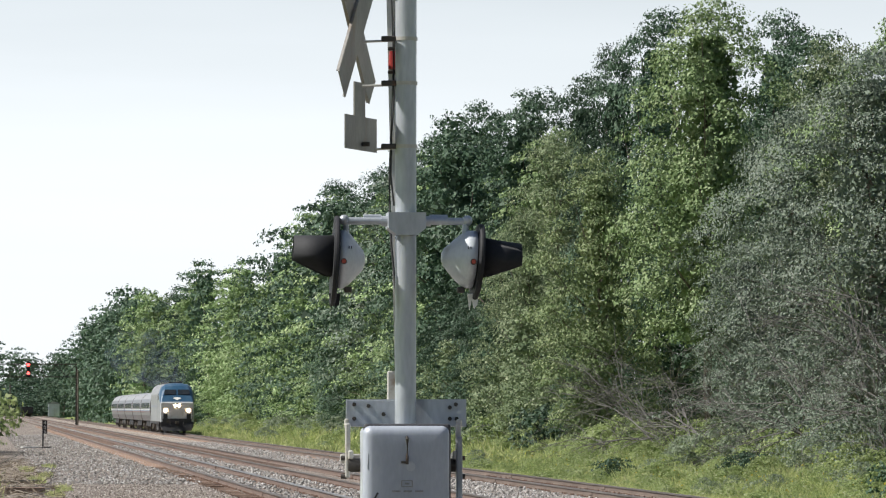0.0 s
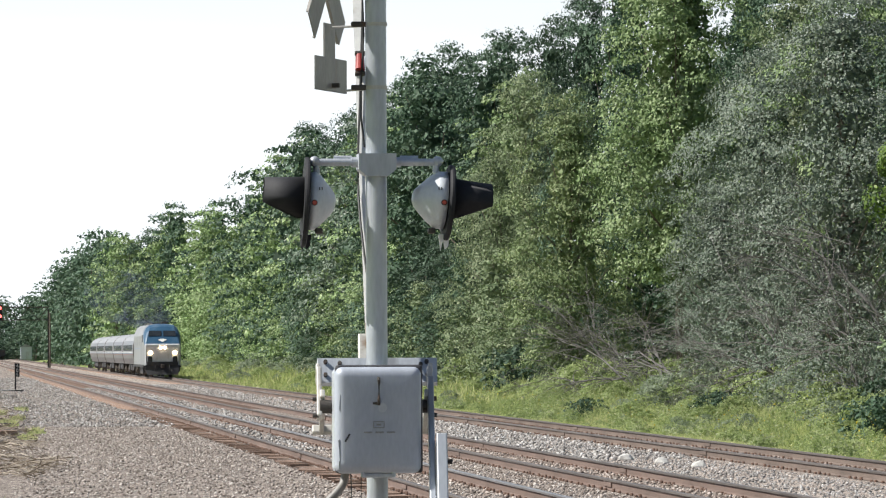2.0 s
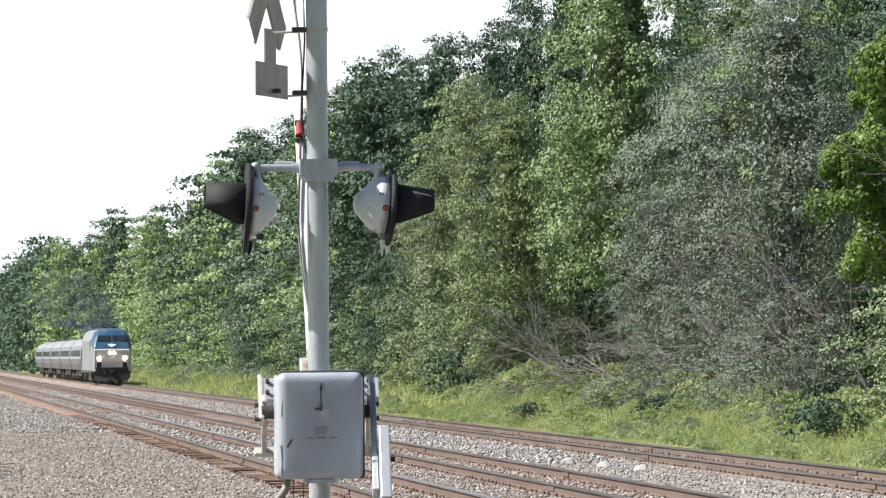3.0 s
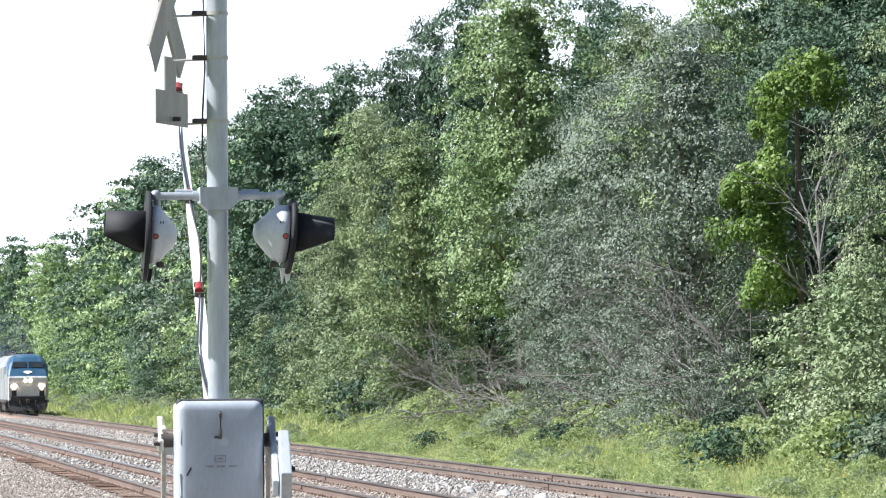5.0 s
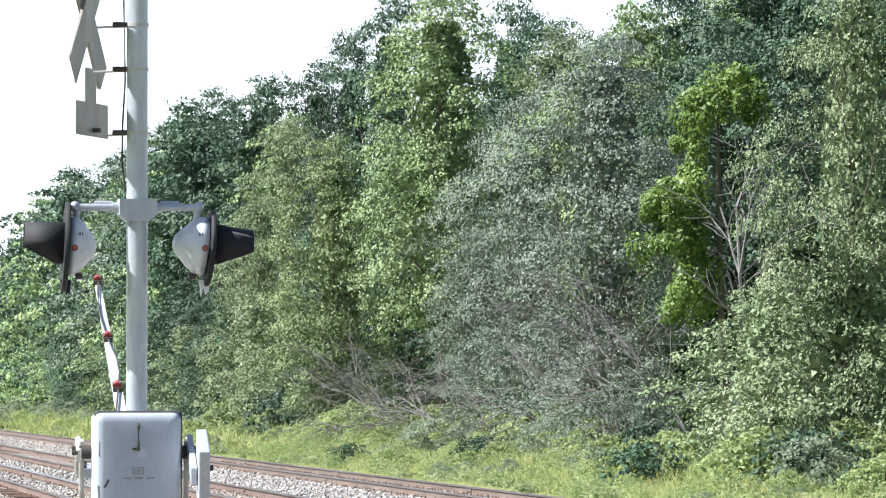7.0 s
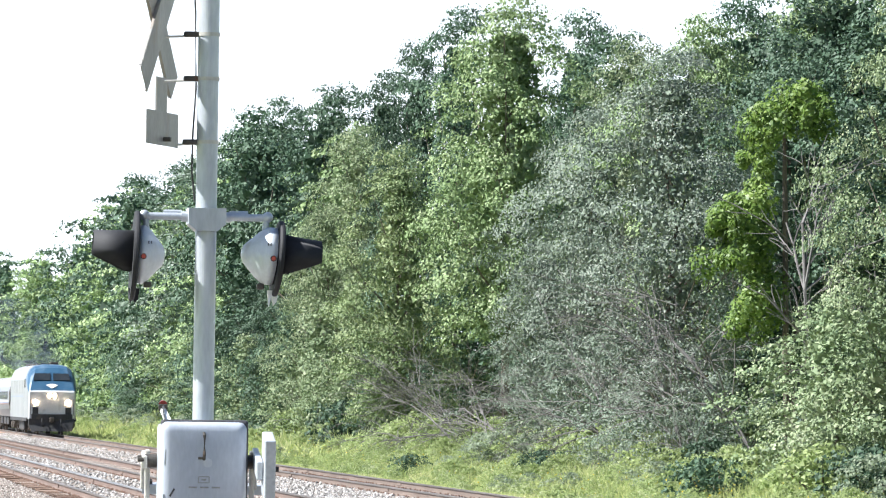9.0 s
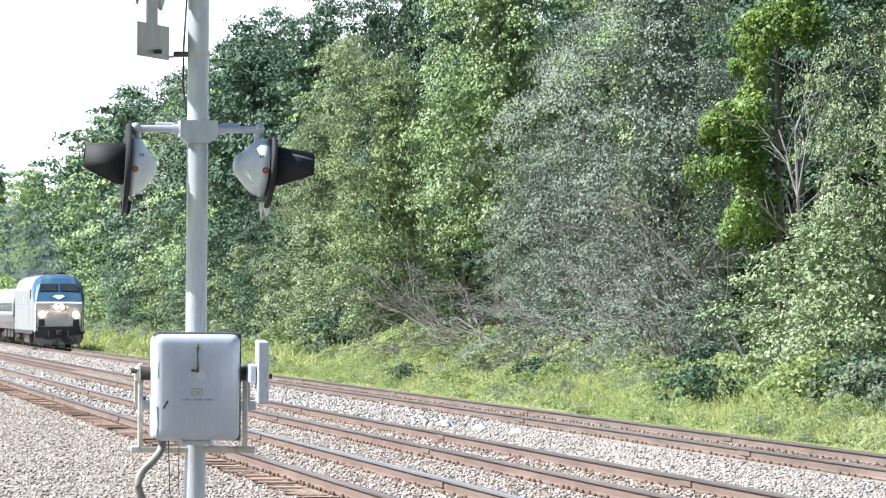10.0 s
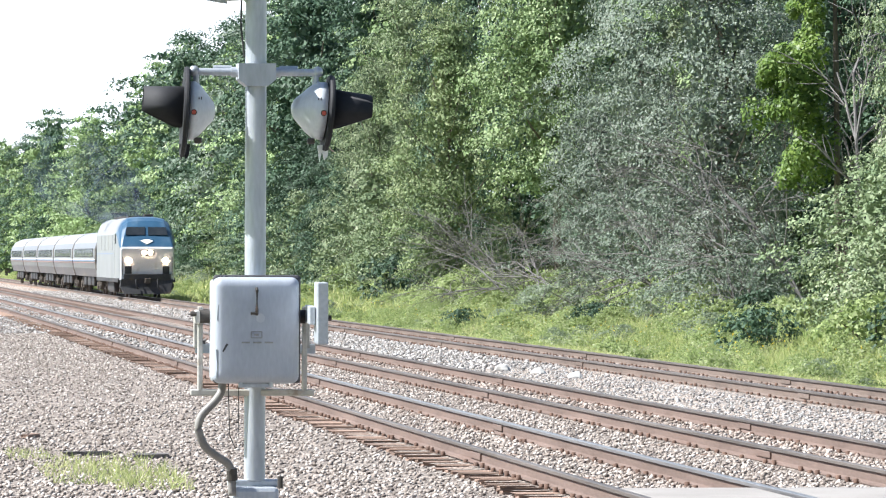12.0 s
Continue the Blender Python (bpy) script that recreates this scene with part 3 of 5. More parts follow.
def build_signal():
    s = thing("crossing_signal", "grey metal railway crossing signal mast with two flashing lamps", "crossing signal", (MX, MY, 0))
    part("mast", rodded((0, 0, 0.85), (0, 0, 6.6), 0.0705, n=32), GALV, s, smooth=False)
    base = part("pedestal", boxed((0, 0, 0.66), (0.30, 0.30, 0.30), 0.03), GALV, s, "blue-grey cast metal base")
    part("bolt_flange", boxed((0, 0, 0.83), (0.36, 0.10, 0.05), 0.012), GALV, base)
    part("foundation", boxed((0, 0, 0.22), (0.55, 0.55, 0.62), 0.03), CONCRETE, s, "concrete foundation block")
    for x in (-0.16, 0.16):
        part("bolt", rodded((x, -0.12, 0.80), (x, -0.12, 0.88), 0.018, n=8), DARK_STEEL, base)
    # junction plate and cross arm
    part("junction_box", prism([(-0.124, 3.605), (0.124, 3.605), (0.124, 3.50), (0.07, 3.455), (-0.07, 3.455), (-0.124, 3.50)], -0.115, 0.10), GALV, s)
    for sx in (-1, 1):
        arm = part("cross_arm", rodded((sx * 0.12, 0, 3.55), (sx * 0.41, 0, 3.55), 0.024, n=16), GALV, s)
        part("collar", rodded((sx * 0.125, 0, 3.55), (sx * 0.165, 0, 3.55), 0.034, n=16), GALV, arm)
        part("clamp", rodded((sx * 0.16, 0.03, 3.575), (sx * 0.28, 0.03, 3.575), 0.02, n=12), GALV, arm)
        ball = bmesh.new()
        bmesh.ops.create_uvsphere(ball, u_segments=16, v_segments=10, radius=0.036, matrix=Matrix.Translation((sx * 0.41, 0, 3.555)))
        part("elbow", ball, GALV, arm, smooth=True)
        part("drop_pipe", rodded((sx * 0.40, 0, 3.55), (sx * 0.395, 0, 3.46), 0.021, n=12), GALV, arm)
    for sx in (-1, 1):
        # turned housings that look along the road
        cz = 3.295
        cx = -0.445 if sx < 0 else 0.455
        prof = [(0.0, 0.192), (0.035, 0.195), (0.075, 0.165), (0.125, 0.105), (0.160, 0.065), (0.172, 0.03), (0.175, 0.004)]
        if sx > 0:
            prof = [(0.0, 0.192), (0.06, 0.190), (0.115, 0.150), (0.17, 0.095), (0.205, 0.06), (0.218, 0.03), (0.222, 0.004)]
        bm = spin([(-u if sx > 0 else u, r) for u, r in prof], 32)
        turn = Matrix.Translation((cx, 0, cz)) @ pose(0, 0, 0, 0, 5 if sx > 0 else 3, 1.5 * sx)
        bmesh.ops.transform(bm, matrix=turn, verts=bm.verts)
        head = part("lamp_housing", bm, HEAD_PAINT, s, "pale grey lamp housing with a black hood", smooth=True)
        disc = spin([(-0.012, 0.296), (0.0, 0.300), (0.012, 0.300), (0.022, 0.285)] if sx < 0 else [(-0.022, 0.246), (-0.012, 0.254), (0.0, 0.254), (0.012, 0.248)], 48)
        bmesh.ops.transform(disc, matrix=turn @ pose(sx * 0.03, 0, -0.012), verts=disc.verts)
        part("background_disc", disc, BLACK, head, "black round background")
        # the hood: a tapering half pipe, slant-cut below
        hood = bmesh.new()
        n, length, r0, r1 = 20, 0.305, 0.158, 0.142
        outer = []
        for k in range(n + 1):
            a = radians(-48 + 276 * k / n)
            c, d = math.cos(a), math.sin(a)
            cut = length if d > -0.15 else length * max(0.12, 1 - (-0.15 - d) * 1.2)
            cut = min(cut, length)
            r_end = r0 + (r1 - r0) * cut / length
            outer.append([(0.02, c * r0, d * r0), (cut, c * r_end, d * r_end * (0.9 if sx > 0 else 1.0)), (cut, c * (r_end - 0.006), d * (r_end - 0.006)), (0.02, c * (r0 - 0.006), d * (r0 - 0.006))])
        rows_v = [[hood.verts.new((sx * u, v, w)) for u, v, w in q] for q in outer]
        for a, b in zip(rows_v, rows_v[1:]):
            for k in range(4):
                hood.faces.new((a[k], a[(k + 1) % 4], b[(k + 1) % 4], b[k]))
        hood.faces.new(rows_v[0])
        hood.faces.new(rows_v[-1][::-1])
        bmesh.ops.transform(hood, matrix=turn @ pose(0, 0, 0.0, 0, 0, 0), verts=hood.verts)
        part("hood", hood, BLACK, head, "matt black hood", smooth=True)
        lens = spin([(0.024, 0.150), (0.034, 0.12), (0.04, 0.05), (0.041, 0.003)], 28)
        bmesh.ops.transform(lens, matrix=turn @ (pose(0, 0, 0) if sx > 0 else pose(0, 0, 0, 0, 0, 180)), verts=lens.verts)
        part("lens", lens, RED_LENS, head, "red round lens")
        px = cx + (0.02 if sx < 0 else -0.022)
        part("side_lamp", rodded((px, -0.15, cz - 0.018), (px, -0.205, cz - 0.018), 0.014, n=16), SIDE_LENS, head, "small red marker lens")
        part("side_lamp_rim", rodded((px, -0.15, cz - 0.018), (px, -0.196, cz - 0.018), 0.020, n=16), BLACK, head)
        part("latch", boxed((cx + (0.06 if sx < 0 else -0.09), -0.02, cz - 0.200), (0.05, 0.05, 0.04), 0.010), DARK_STEEL, head)
        tail = WHITE_METAL if sx > 0 else BLACK
        tx = 0.445 if sx > 0 else -0.475
        part("lower_bracket", prism([(tx - 0.035, cz - 0.225), (tx + 0.04, cz - 0.225), (tx + 0.03, cz - 0.30), (tx + 0.008, cz - 0.325), (tx - 0.005, cz - 0.26), (tx - 0.022, cz - 0.335)], -0.03, 0.0), tail, head)
        for k in range(2):
            part("stencil_mark", boxed((cx - sx * 0.055 + k * 0.016, -0.178, cz + 0.075), (0.006, 0.012, 0.018)), CABLE, head)
    # straps, rods and the backs of the boards
    for z, x_end in ((4.76, -0.28), (4.465, -0.29), (4.045, -0.20)):
        strap = spin([(z - 0.012, 0.073), (z - 0.012, 0.077), (z + 0.012, 0.077), (z + 0.012, 0.073)], 32, "z")
        strap = part("strap", strap, STRAP, s)
        part("strap_bolt", boxed((-0.115, -0.01, z), (0.10, 0.05, 0.035), 0.008), DARK_STEEL, strap)
        part("strap_rod", rodded((-0.07, 0, z - 0.01), (x_end, 0, z - 0.02), 0.008, n=8), STRAP, strap)
    for z in (5.10,):
        strap = part("strap", spin([(z - 0.012, 0.073), (z - 0.012, 0.077), (z + 0.012, 0.077), (z + 0.012, 0.073)], 32, "z"), STRAP, s)
        part("strap_bolt", boxed((-0.10, -0.01, z), (0.07, 0.05, 0.035), 0.008), DARK_STEEL, strap)
    face = Matrix.Translation((-0.325, 0, 4.86)) @ pose(0, 0, 0, 0, 0, 90 - 19.5)
    for k, tilt in enumerate((-45, 45)):
        bm = prism([(-0.61, -0.114), (0.61, -0.114), (0.61, 0.114), (-0.61, 0.114)], -0.004, 0.004, "y")
        for z in (-0.112, 0.112):
            box(bm, (0, 0.008, z), (1.2, 0.018, 0.008))
        bmesh.ops.transform(bm, matrix=face @ pose(0, 0.024 * k - 0.012, 0, 0, tilt, 0), verts=bm.verts)
        part("crossbuck_board", bm, SIGN_BACK, s, "grey bare metal back of a crossing board")
    lower = Matrix.Translation((-0.30, 0, 4.13)) @ pose(0, 0, 0, 0, 0, 90 - 23)
    plate = part("count_sign", boxed((0, 0, 0), (0.66, 0.006, 0.225), 0, lower), SIGN_BACK, s, "grey back of a small rectangular sign")
    part("sign_post", boxed((0, 0.01, 0.225), (0.22, 0.01, 0.23), 0, lower), SIGN_BACK, plate)
    part("sign_bolt", boxed((0.02, -0.03, -0.07), (0.03, 0.05, 0.03), 0.004, lower), DARK_STEEL, plate)
    cable = [(-0.10, 0.02, 6.4), (-0.105, 0.02, 5.2), (-0.088, 0.02, 4.9), (-0.078, 0.02, 4.4), (-0.095, 0.02, 4.1), (-0.10, 0.0, 3.85), (-0.078, 0.0, 3.65)]
    part("cable", tube(bmesh.new(), cable, 0.007, 6), CABLE, s)
    return s


def pressed_lid(w, h, cz, back, front):
    """A rounded rectangle whose rim curves over to a slightly bulging face."""
    bm = bmesh.new()
    rings = []
    depth = back - front
    for inset, share in ((0.0, 0.0), (0.0, 0.50), (0.006, 0.66), (0.016, 0.80), (0.030, 0.90), (0.048, 0.955), (0.062, 0.975), (0.16, 1.0)):
        hw, hh = w / 2 - inset, h / 2 - inset
        r = max(0.012, 0.050 - inset * 0.5)
        ring = []
        for sx, sz, a0 in ((1, 1, 0), (-1, 1, 90), (-1, -1, 180), (1, -1, 270)):
            for k in range(6):
                a = radians(a0 + 18 * k)
                ring.append(bm.verts.new((sx * (hw - r) + r * math.cos(a), back - depth * share, cz + sz * (hh - r) + r * math.sin(a))))
        rings.append(ring)
    n = len(rings[0])
    for p, q in zip(rings, rings[1:]):
        for k in range(n):
            bm.faces.new((p[k], p[(k + 1) % n], q[(k + 1) % n], q[k]))
    bm.faces.new(rings[-1])
    bm.faces.new(rings[0][::-1])
    return bm


def build_gate_box():
    g = thing("gate_mechanism", "grey painted metal gate motor box bolted to the mast", "control box", (MX - 0.03, MY - 0.11, 0.034))
    # pressed door: a soft-edged lid on a darker seal and a deeper body
    part("body", boxed((0, -0.095, 1.81), (0.56, 0.25, 0.68), 0.03), GALV, g)
    part("seal", boxed((0.010, -0.235, 1.820), (0.575, 0.05, 0.71), 0.02), BOX_EDGE, g, "dark rubber seal")
    lid_ob = part("door", pressed_lid(0.565, 0.695, 1.813, -0.235, -0.345), BOX_PAINT, g, "grey pressed metal door", smooth=True)
    for k, (x, z, tilt, l) in enumerate(((-0.252, 1.93, 3, 0.10), (-0.256, 1.62, -4, 0.14), (-0.258, 1.52, 2, 0.06))):
        part("dent", boxed((0, 0, 0), (0.010, 0.006, l), 0.002, Matrix.Translation((x, -0.333, z)) @ pose(0, 0, 0, 0, tilt, 0)), GALV, lid_ob)
    grip = bmesh.new()
    tube(grip, [(0.0, -0.335, 2.09), (0.0, -0.368, 2.075), (0.0, -0.371, 1.95), (0.0, -0.352, 1.915)], 0.010, 8)
    box(grip, (-0.015, -0.356, 1.925), (0.05, 0.014, 0.016), 0.003)
    part("handle", grip, DARK_STEEL, lid_ob, "worn steel latch handle")
    part("keyhole_plate", rodded((0.025, -0.335, 1.895), (0.025, -0.349, 1.895), 0.030, n=20), GALV, lid_ob)
    mark = bmesh.new()
    for c, sz in (((0, 1.805), (0.07, 0.006)), ((0, 1.765), (0.07, 0.006)), ((-0.035, 1.785), (0.006, 0.04)), ((0.035, 1.785), (0.006, 0.04)), ((0, 1.785), (0.03, 0.012))):
        box(mark, (c[0], -0.348, c[1]), (sz[0], 0.004, sz[1]))
    part("emblem", mark, PRINT_GREY, lid_ob, "plain dark emblem")
    for k in range(3):
        part("print_bar", boxed((-0.07 + k * 0.075, -0.348, 1.735), (0.055, 0.003, 0.011)), PRINT_GREY, lid_ob)
    part("scratch", boxed((0, 0, 0), (0.012, 0.004, 0.06), 0, Matrix.Translation((-0.205, -0.348, 1.70)) @ pose(0, 0, 0, 0, 30, 0)), BOX_EDGE, lid_ob)
    part("hinge", boxed((0.0, -0.27, 1.452), (0.22, 0.05, 0.028), 0.006), GALV, g)
    for x in (-0.10, 0.10):
        part("hinge_lug", boxed((x, -0.29, 1.462), (0.025, 0.05, 0.04), 0.005), GALV, g)
    for sx in (-1, 1):
        part("shaft", rodded((sx * 0.28, 0.01, 1.90), (sx * 0.36, 0.01, 1.90), 0.045, n=20), DARK_STEEL, g)
    hose = [(-0.20, -0.10, 1.49), (-0.215, -0.12, 1.40), (-0.27, -0.16, 1.33), (-0.345, -0.17, 1.25), (-0.365, -0.17, 1.16),
            (-0.32, -0.15, 1.05), (-0.24, -0.10, 0.985), (-0.16, -0.06, 0.93), (-0.135, -0.04, 0.86), (-0.13, -0.03, 0.72)]
    part("conduit", tube(bmesh.new(), smooth_path(hose), 0.027, 12), CONDUIT, g, "grey bent flexible conduit", smooth=True)
    part("conduit_nut", rodded((-0.134, -0.04, 0.90), (-0.13, -0.035, 0.82), 0.036, n=12), DARK_STEEL, g)
    part("wire", tube(bmesh.new(), [(-0.16, -0.05, 1.46), (-0.155, -0.06, 1.28), (-0.15, -0.05, 1.12), (-0.11, -0.05, 1.03), (-0.06, -0.04, 1.07)], 0.004, 5), CABLE, g)
    part("wire", tube(bmesh.new(), [(-0.09, -0.05, 1.46), (-0.092, -0.05, 1.3), (-0.088, -0.04, 1.1)], 0.003, 5), CABLE, g)
    return g


def smooth_path(pts, steps=4):
    out = []
    p = [Vector(q) for q in pts]
    for k in range(len(p) - 1):
        a, b, c, d = p[max(k - 1, 0)], p[k], p[k + 1], p[min(k + 2, len(p) - 1)]
        for s in range(steps):
            t = s / steps
            out.append(0.5 * ((2 * b) + (c - a) * t + (2 * a - 5 * b + 4 * c - d) * t * t + (3 * b - a - 3 * c + d) * t ** 3))
    return out + [p[-1]]


def build_gate_arm():
    """The swinging gate, upright in its own space, about its shaft."""
    g = thing("crossing_gate_arm", "white crossing gate arm with red lamps, swinging down", "gate arm", (MX, MY, 1.9))
    channel = part("channel", boxed((0.0, 0.19, 0.36), (0.80, 0.012, 0.17), 0.004), GALV, g, "grey bolted cross plate")
    for z in (0.275, 0.445):
        part("flange", boxed((0.0, 0.215, z), (0.80, 0.06, 0.010)), GALV, channel)
    for x, z in ((-0.345, 0.395), (-0.345, 0.30), (-0.25, 0.385), (-0.15, 0.33), (0.33, 0.395), (0.29, 0.375), (0.29, 0.30), (0.335, 0.30)):
        part("bolt", rodded((x, 0.187, z + 0.02), (x, 0.16, z + 0.02), 0.014, n=8), DARK_STEEL, channel)
    bracket = part("bracket", boxed((-0.07, 0.22, 0.47), (0.11, 0.05, 0.34), 0.01), STRAP, g)
    for sx in (-1, 1):
        strap = part("side_strap", boxed((sx * 0.365 - 0.025, 0.0, 0.10), (0.035, 0.09, 0.36), 0.01), STRAP, g)
        part("side_link", boxed((sx * 0.372 - 0.025, 0.09, 0.285), (0.03, 0.24, 0.05), 0.008), STRAP, g)
        part("swing_bar", boxed((sx * 0.345 - 0.025, 0.22, 0.07), (0.035, 0.58, 0.06), 0.01), STRAP, g)
        for z in (-0.07, 0.05):
            part("bolt", rodded((sx * 0.37 - 0.025, -0.02, z), (sx * 0.41 - 0.025, -0.02, z), 0.016, n=8), DARK_STEEL, strap)
    part("cross_tie", boxed((-0.025, 0.50, 0.07), (0.82, 0.045, 0.06), 0.01), STRAP, g)
    part("weight_arm", boxed((0.345, -0.02, -0.26), (0.04, 0.12, 0.90), 0.008), GALV, g, "pale counterweight arm")
    weight = part("counterweight", boxed((0.405, -0.035, -0.60), (0.07, 0.40, 0.60), 0.008), GALV, g, "pale steel counterweight")
    part("counterweight_bolt", rodded((0.43, 0, -0.40), (0.48, 0, -0.40), 0.018, n=8), DARK_STEEL, weight)
    blade = bmesh.new()

    def mid(z):
        return -0.016 - 0.026 * z
    outline = [(mid(0.45) - 0.042, 0.45), (mid(0.45) + 0.042, 0.45), (mid(3) + 0.033, 3.0), (mid(6.35) + 0.02, 6.35), (mid(6.35) - 0.02, 6.35), (mid(3) - 0.033, 3.0)]
    f = [blade.verts.new((a, 0.225, b)) for a, b in outline]
    h = [blade.verts.new((a, 0.255, b)) for a, b in outline]
    blade.faces.new(f)
    blade.faces.new(h[::-1])
    for k in range(6):
        blade.faces.new((f[k], h[k], h[(k + 1) % 6], f[(k + 1) % 6]))
    blade = part("blade", blade, WHITE_METAL, g, "white gate blade")
    for k in range(8):
        z = 0.9 + k * 0.7
        part("red_band", boxed((mid(z), 0.262, z), (0.055 - 0.003 * k, 0.006, 0.32)), RED_LENS, blade)
    for z in (2.72, 4.31, 6.30):
        lamp = part("gate_lamp", rodded((mid(z), 0.195, z - 0.06), (mid(z), 0.195, z + 0.06), 0.034, 0.026, 14), RED_LENS, g, "small red gate lamp")
        for dz in (-0.08, 0.08):
            part("lamp_clip", boxed((mid(z), 0.215, z + dz), (0.07, 0.05, 0.02), 0.004), DARK_STEEL, lamp)
    part("lamp_cable", tube(bmesh.new(), smooth_path([(mid(z) + d, 0.205, z) for z, d in ((0.9, 0), (1.7, -0.05), (2.6, 0), (3.4, 0.04), (4.2, 0), (5.2, -0.03), (6.2, 0))]), 0.008, 5), CABLE, g)
    return g


SIGNAL = build_signal()
GATE_BOX = build_gate_box()
GATE_ARM = build_gate_arm()


# ---------------------------------------------------------------- train
def loft(sections, material):
    """Skins closed cross sections (lists of points with equal counts)."""
    bm = bmesh.new()
    rings = [[bm.verts.new(p) for p in s] for s in sections]
    n = len(rings[0])
    for a, b in zip(rings, rings[1:]):
        for k in range(n):
            bm.faces.new((a[k], a[(k + 1) % n], b[(k + 1) % n], b[k]))
    bm.faces.new(rings[0][::-1])
    bm.faces.new(rings[-1])
    return bm


def build_truck(parent, y, wheel_r, spread, skirt):
    t = part("truck_frame", bogie_frame(y, spread), TRUCK, parent, "dusty steel wheel truck")
    sets = []
    for dy in (-spread / 2, spread / 2):
        w = bmesh.new()
        for sx in (-1, 1):
            rod(w, (sx * 0.69, 0, 0), (sx * 0.82, 0, 0), wheel_r, n=24)
            rod(w, (sx * 0.82, 0, 0), (sx * 0.86, 0, 0), wheel_r * 0.4, n=10)
            for k in range(5):
                a = 6.283 * k / 5
                box(w, (sx * 0.825, wheel_r * 0.62 * math.cos(a), wheel_r * 0.62 * math.sin(a)), (0.03, 0.08, 0.08))
        rod(w, (-0.7, 0, 0), (0.7, 0, 0), 0.09, n=10)
        ob = part("wheelset", w, DARK_STEEL, parent, "steel wheels on their axle")
        ob.location = (0, y + dy, wheel_r)
        sets.append((ob, y + dy, wheel_r))
    return sets


def bogie_frame(y, spread):
    bm = bmesh.new()
    for sx in (-1, 1):
        box(bm, (sx * 1.02, y, 0.62), (0.16, spread + 1.0, 0.22), 0.03)
        for dy in (-spread / 2, spread / 2):
            box(bm, (sx * 1.05, y + dy, 0.5), (0.22, 0.42, 0.42), 0.03)
        for dy in (-0.35, 0, 0.35):
            rod(bm, (sx * 1.06, y + dy, 0.5), (sx * 1.06, y + dy, 0.95), 0.09, n=8)
        rod(bm, (sx * 1.14, y - spread / 2, 0.85), (sx * 1.14, y, 0.55), 0.05, n=8)
    box(bm, (0, y, 0.7), (2.0, 0.5, 0.25), 0.03)
    return bm


def build_locomotive():
    loco = thing("locomotive", "blue and silver diesel passenger locomotive with lit headlights", "locomotive", (16.63, 412, 0.18))

    def section(y, top, half, low=0.95):
        k = min(1.0, max(0.10, (top - 2.5) / 1.6))
        pts = [(half, low), (half, 1.6), (half, (1.6 + top - 0.95 * k) / 2), (half, top - 0.95 * k), (half - 0.10 * k, top - 0.62 * k), (half - 0.27 * k, top - 0.30 * k),
               (half - 0.55 * k, top - 0.09 * k), (0.45, top), (0.0, top)]
        return [(x, y, z) for x, z in pts] + [(-x, y, z) for x, z in pts[-2::-1]]
    stations = [(0.0, 2.62, 1.36), (0.06, 2.72, 1.42), (0.48, 3.26, 1.48), (0.95, 3.84, 1.50), (1.25, 4.10, 1.51), (1.7, 4.26, 1.52),
                (2.3, 4.32, 1.52), (3.4, 4.33, 1.52), (4.2, 4.33, 1.52), (6, 4.33, 1.52), (20.9, 4.33, 1.52), (21.0, 4.2, 1.45)]
    body = part("body", loft([section(*s) for s in stations], LOCO_SILVER), LOCO_SILVER, loco)
    me = body.data
    me.materials.append(LOCO_BLUE)
    me.materials.append(CAR_ROOF)
    me.materials.append(LOCO_FACE)
    for p in me.polygons:
        c = p.center
        if c.y < 0.10:
            p.material_index = 3
        elif c.y < 2.2 and c.z > 2.45 + max(0.0, c.y - 0.3) * 0.35:
            p.material_index = 1
        elif c.z > 3.5 and c.y > 4:
            p.material_index = 2
    # front face details
    for sx in (-1, 1):
        w = bmesh.new()
        vs = [w.verts.new(q) for q in ((sx * 0.08, 0.53, 3.33), (sx * 1.12, 0.53, 3.33), (sx * 1.04, 0.86, 3.74), (sx * 0.08, 0.86, 3.74))]
        w.faces.new(vs)
        r = bmesh.ops.extrude_face_region(w, geom=w.faces[:])
        bmesh.ops.translate(w, vec=(0, -0.03, 0.024), verts=[v for v in r["geom"] if isinstance(v, bmesh.types.BMVert)])
        part("windscreen", w, GLASS_DARK, loco, "dark windscreen pane")
        part("cab_side_window", boxed((sx * 1.53, 2.55, 3.15), (0.02, 0.75, 0.55), 0.006), GLASS_DARK, loco)
        part("ditch_light", rodded((sx * 0.98, -0.04, 1.98), (sx * 0.98, 0.25, 1.98), 0.14, n=16), LOCO_DARK, loco)
        part("ditch_lamp", rodded((sx * 0.98, -0.08, 1.98), (sx * 0.98, -0.04, 1.98), 0.15, n=16), HEADLIGHT, loco, "bright lit ditch lamp")
        part("step_well", boxed((sx * 1.0, -0.01, 1.48), (0.36, 0.04, 0.42), 0.01), LOCO_DARK, loco)
        part("grab_rail", rodded((sx * 1.32, -0.06, 1.2), (sx * 1.32, -0.06, 2.2), 0.02, n=6), DARK_STEEL, loco)
        part("side_sill", boxed((sx * 1.47, 10.6, 0.93), (0.12, 20.4, 0.22), 0.02), LOCO_DARK, loco)
        part("side_stripe", boxed((sx * 1.525, 12.5, 2.35), (0.012, 16.5, 0.06)), STRIPE_BLUE, loco)
        for k in range(4):
            part("side_grille", boxed((sx * 1.525, 6.5 + k * 3.6, 2.95), (0.02, 2.6, 0.8), 0.006), LOCO_SILVER, loco)
        part("side_door", boxed((sx * 1.522, 4.0, 2.2), (0.02, 0.75, 2.1), 0.006), LOCO_SILVER, loco)
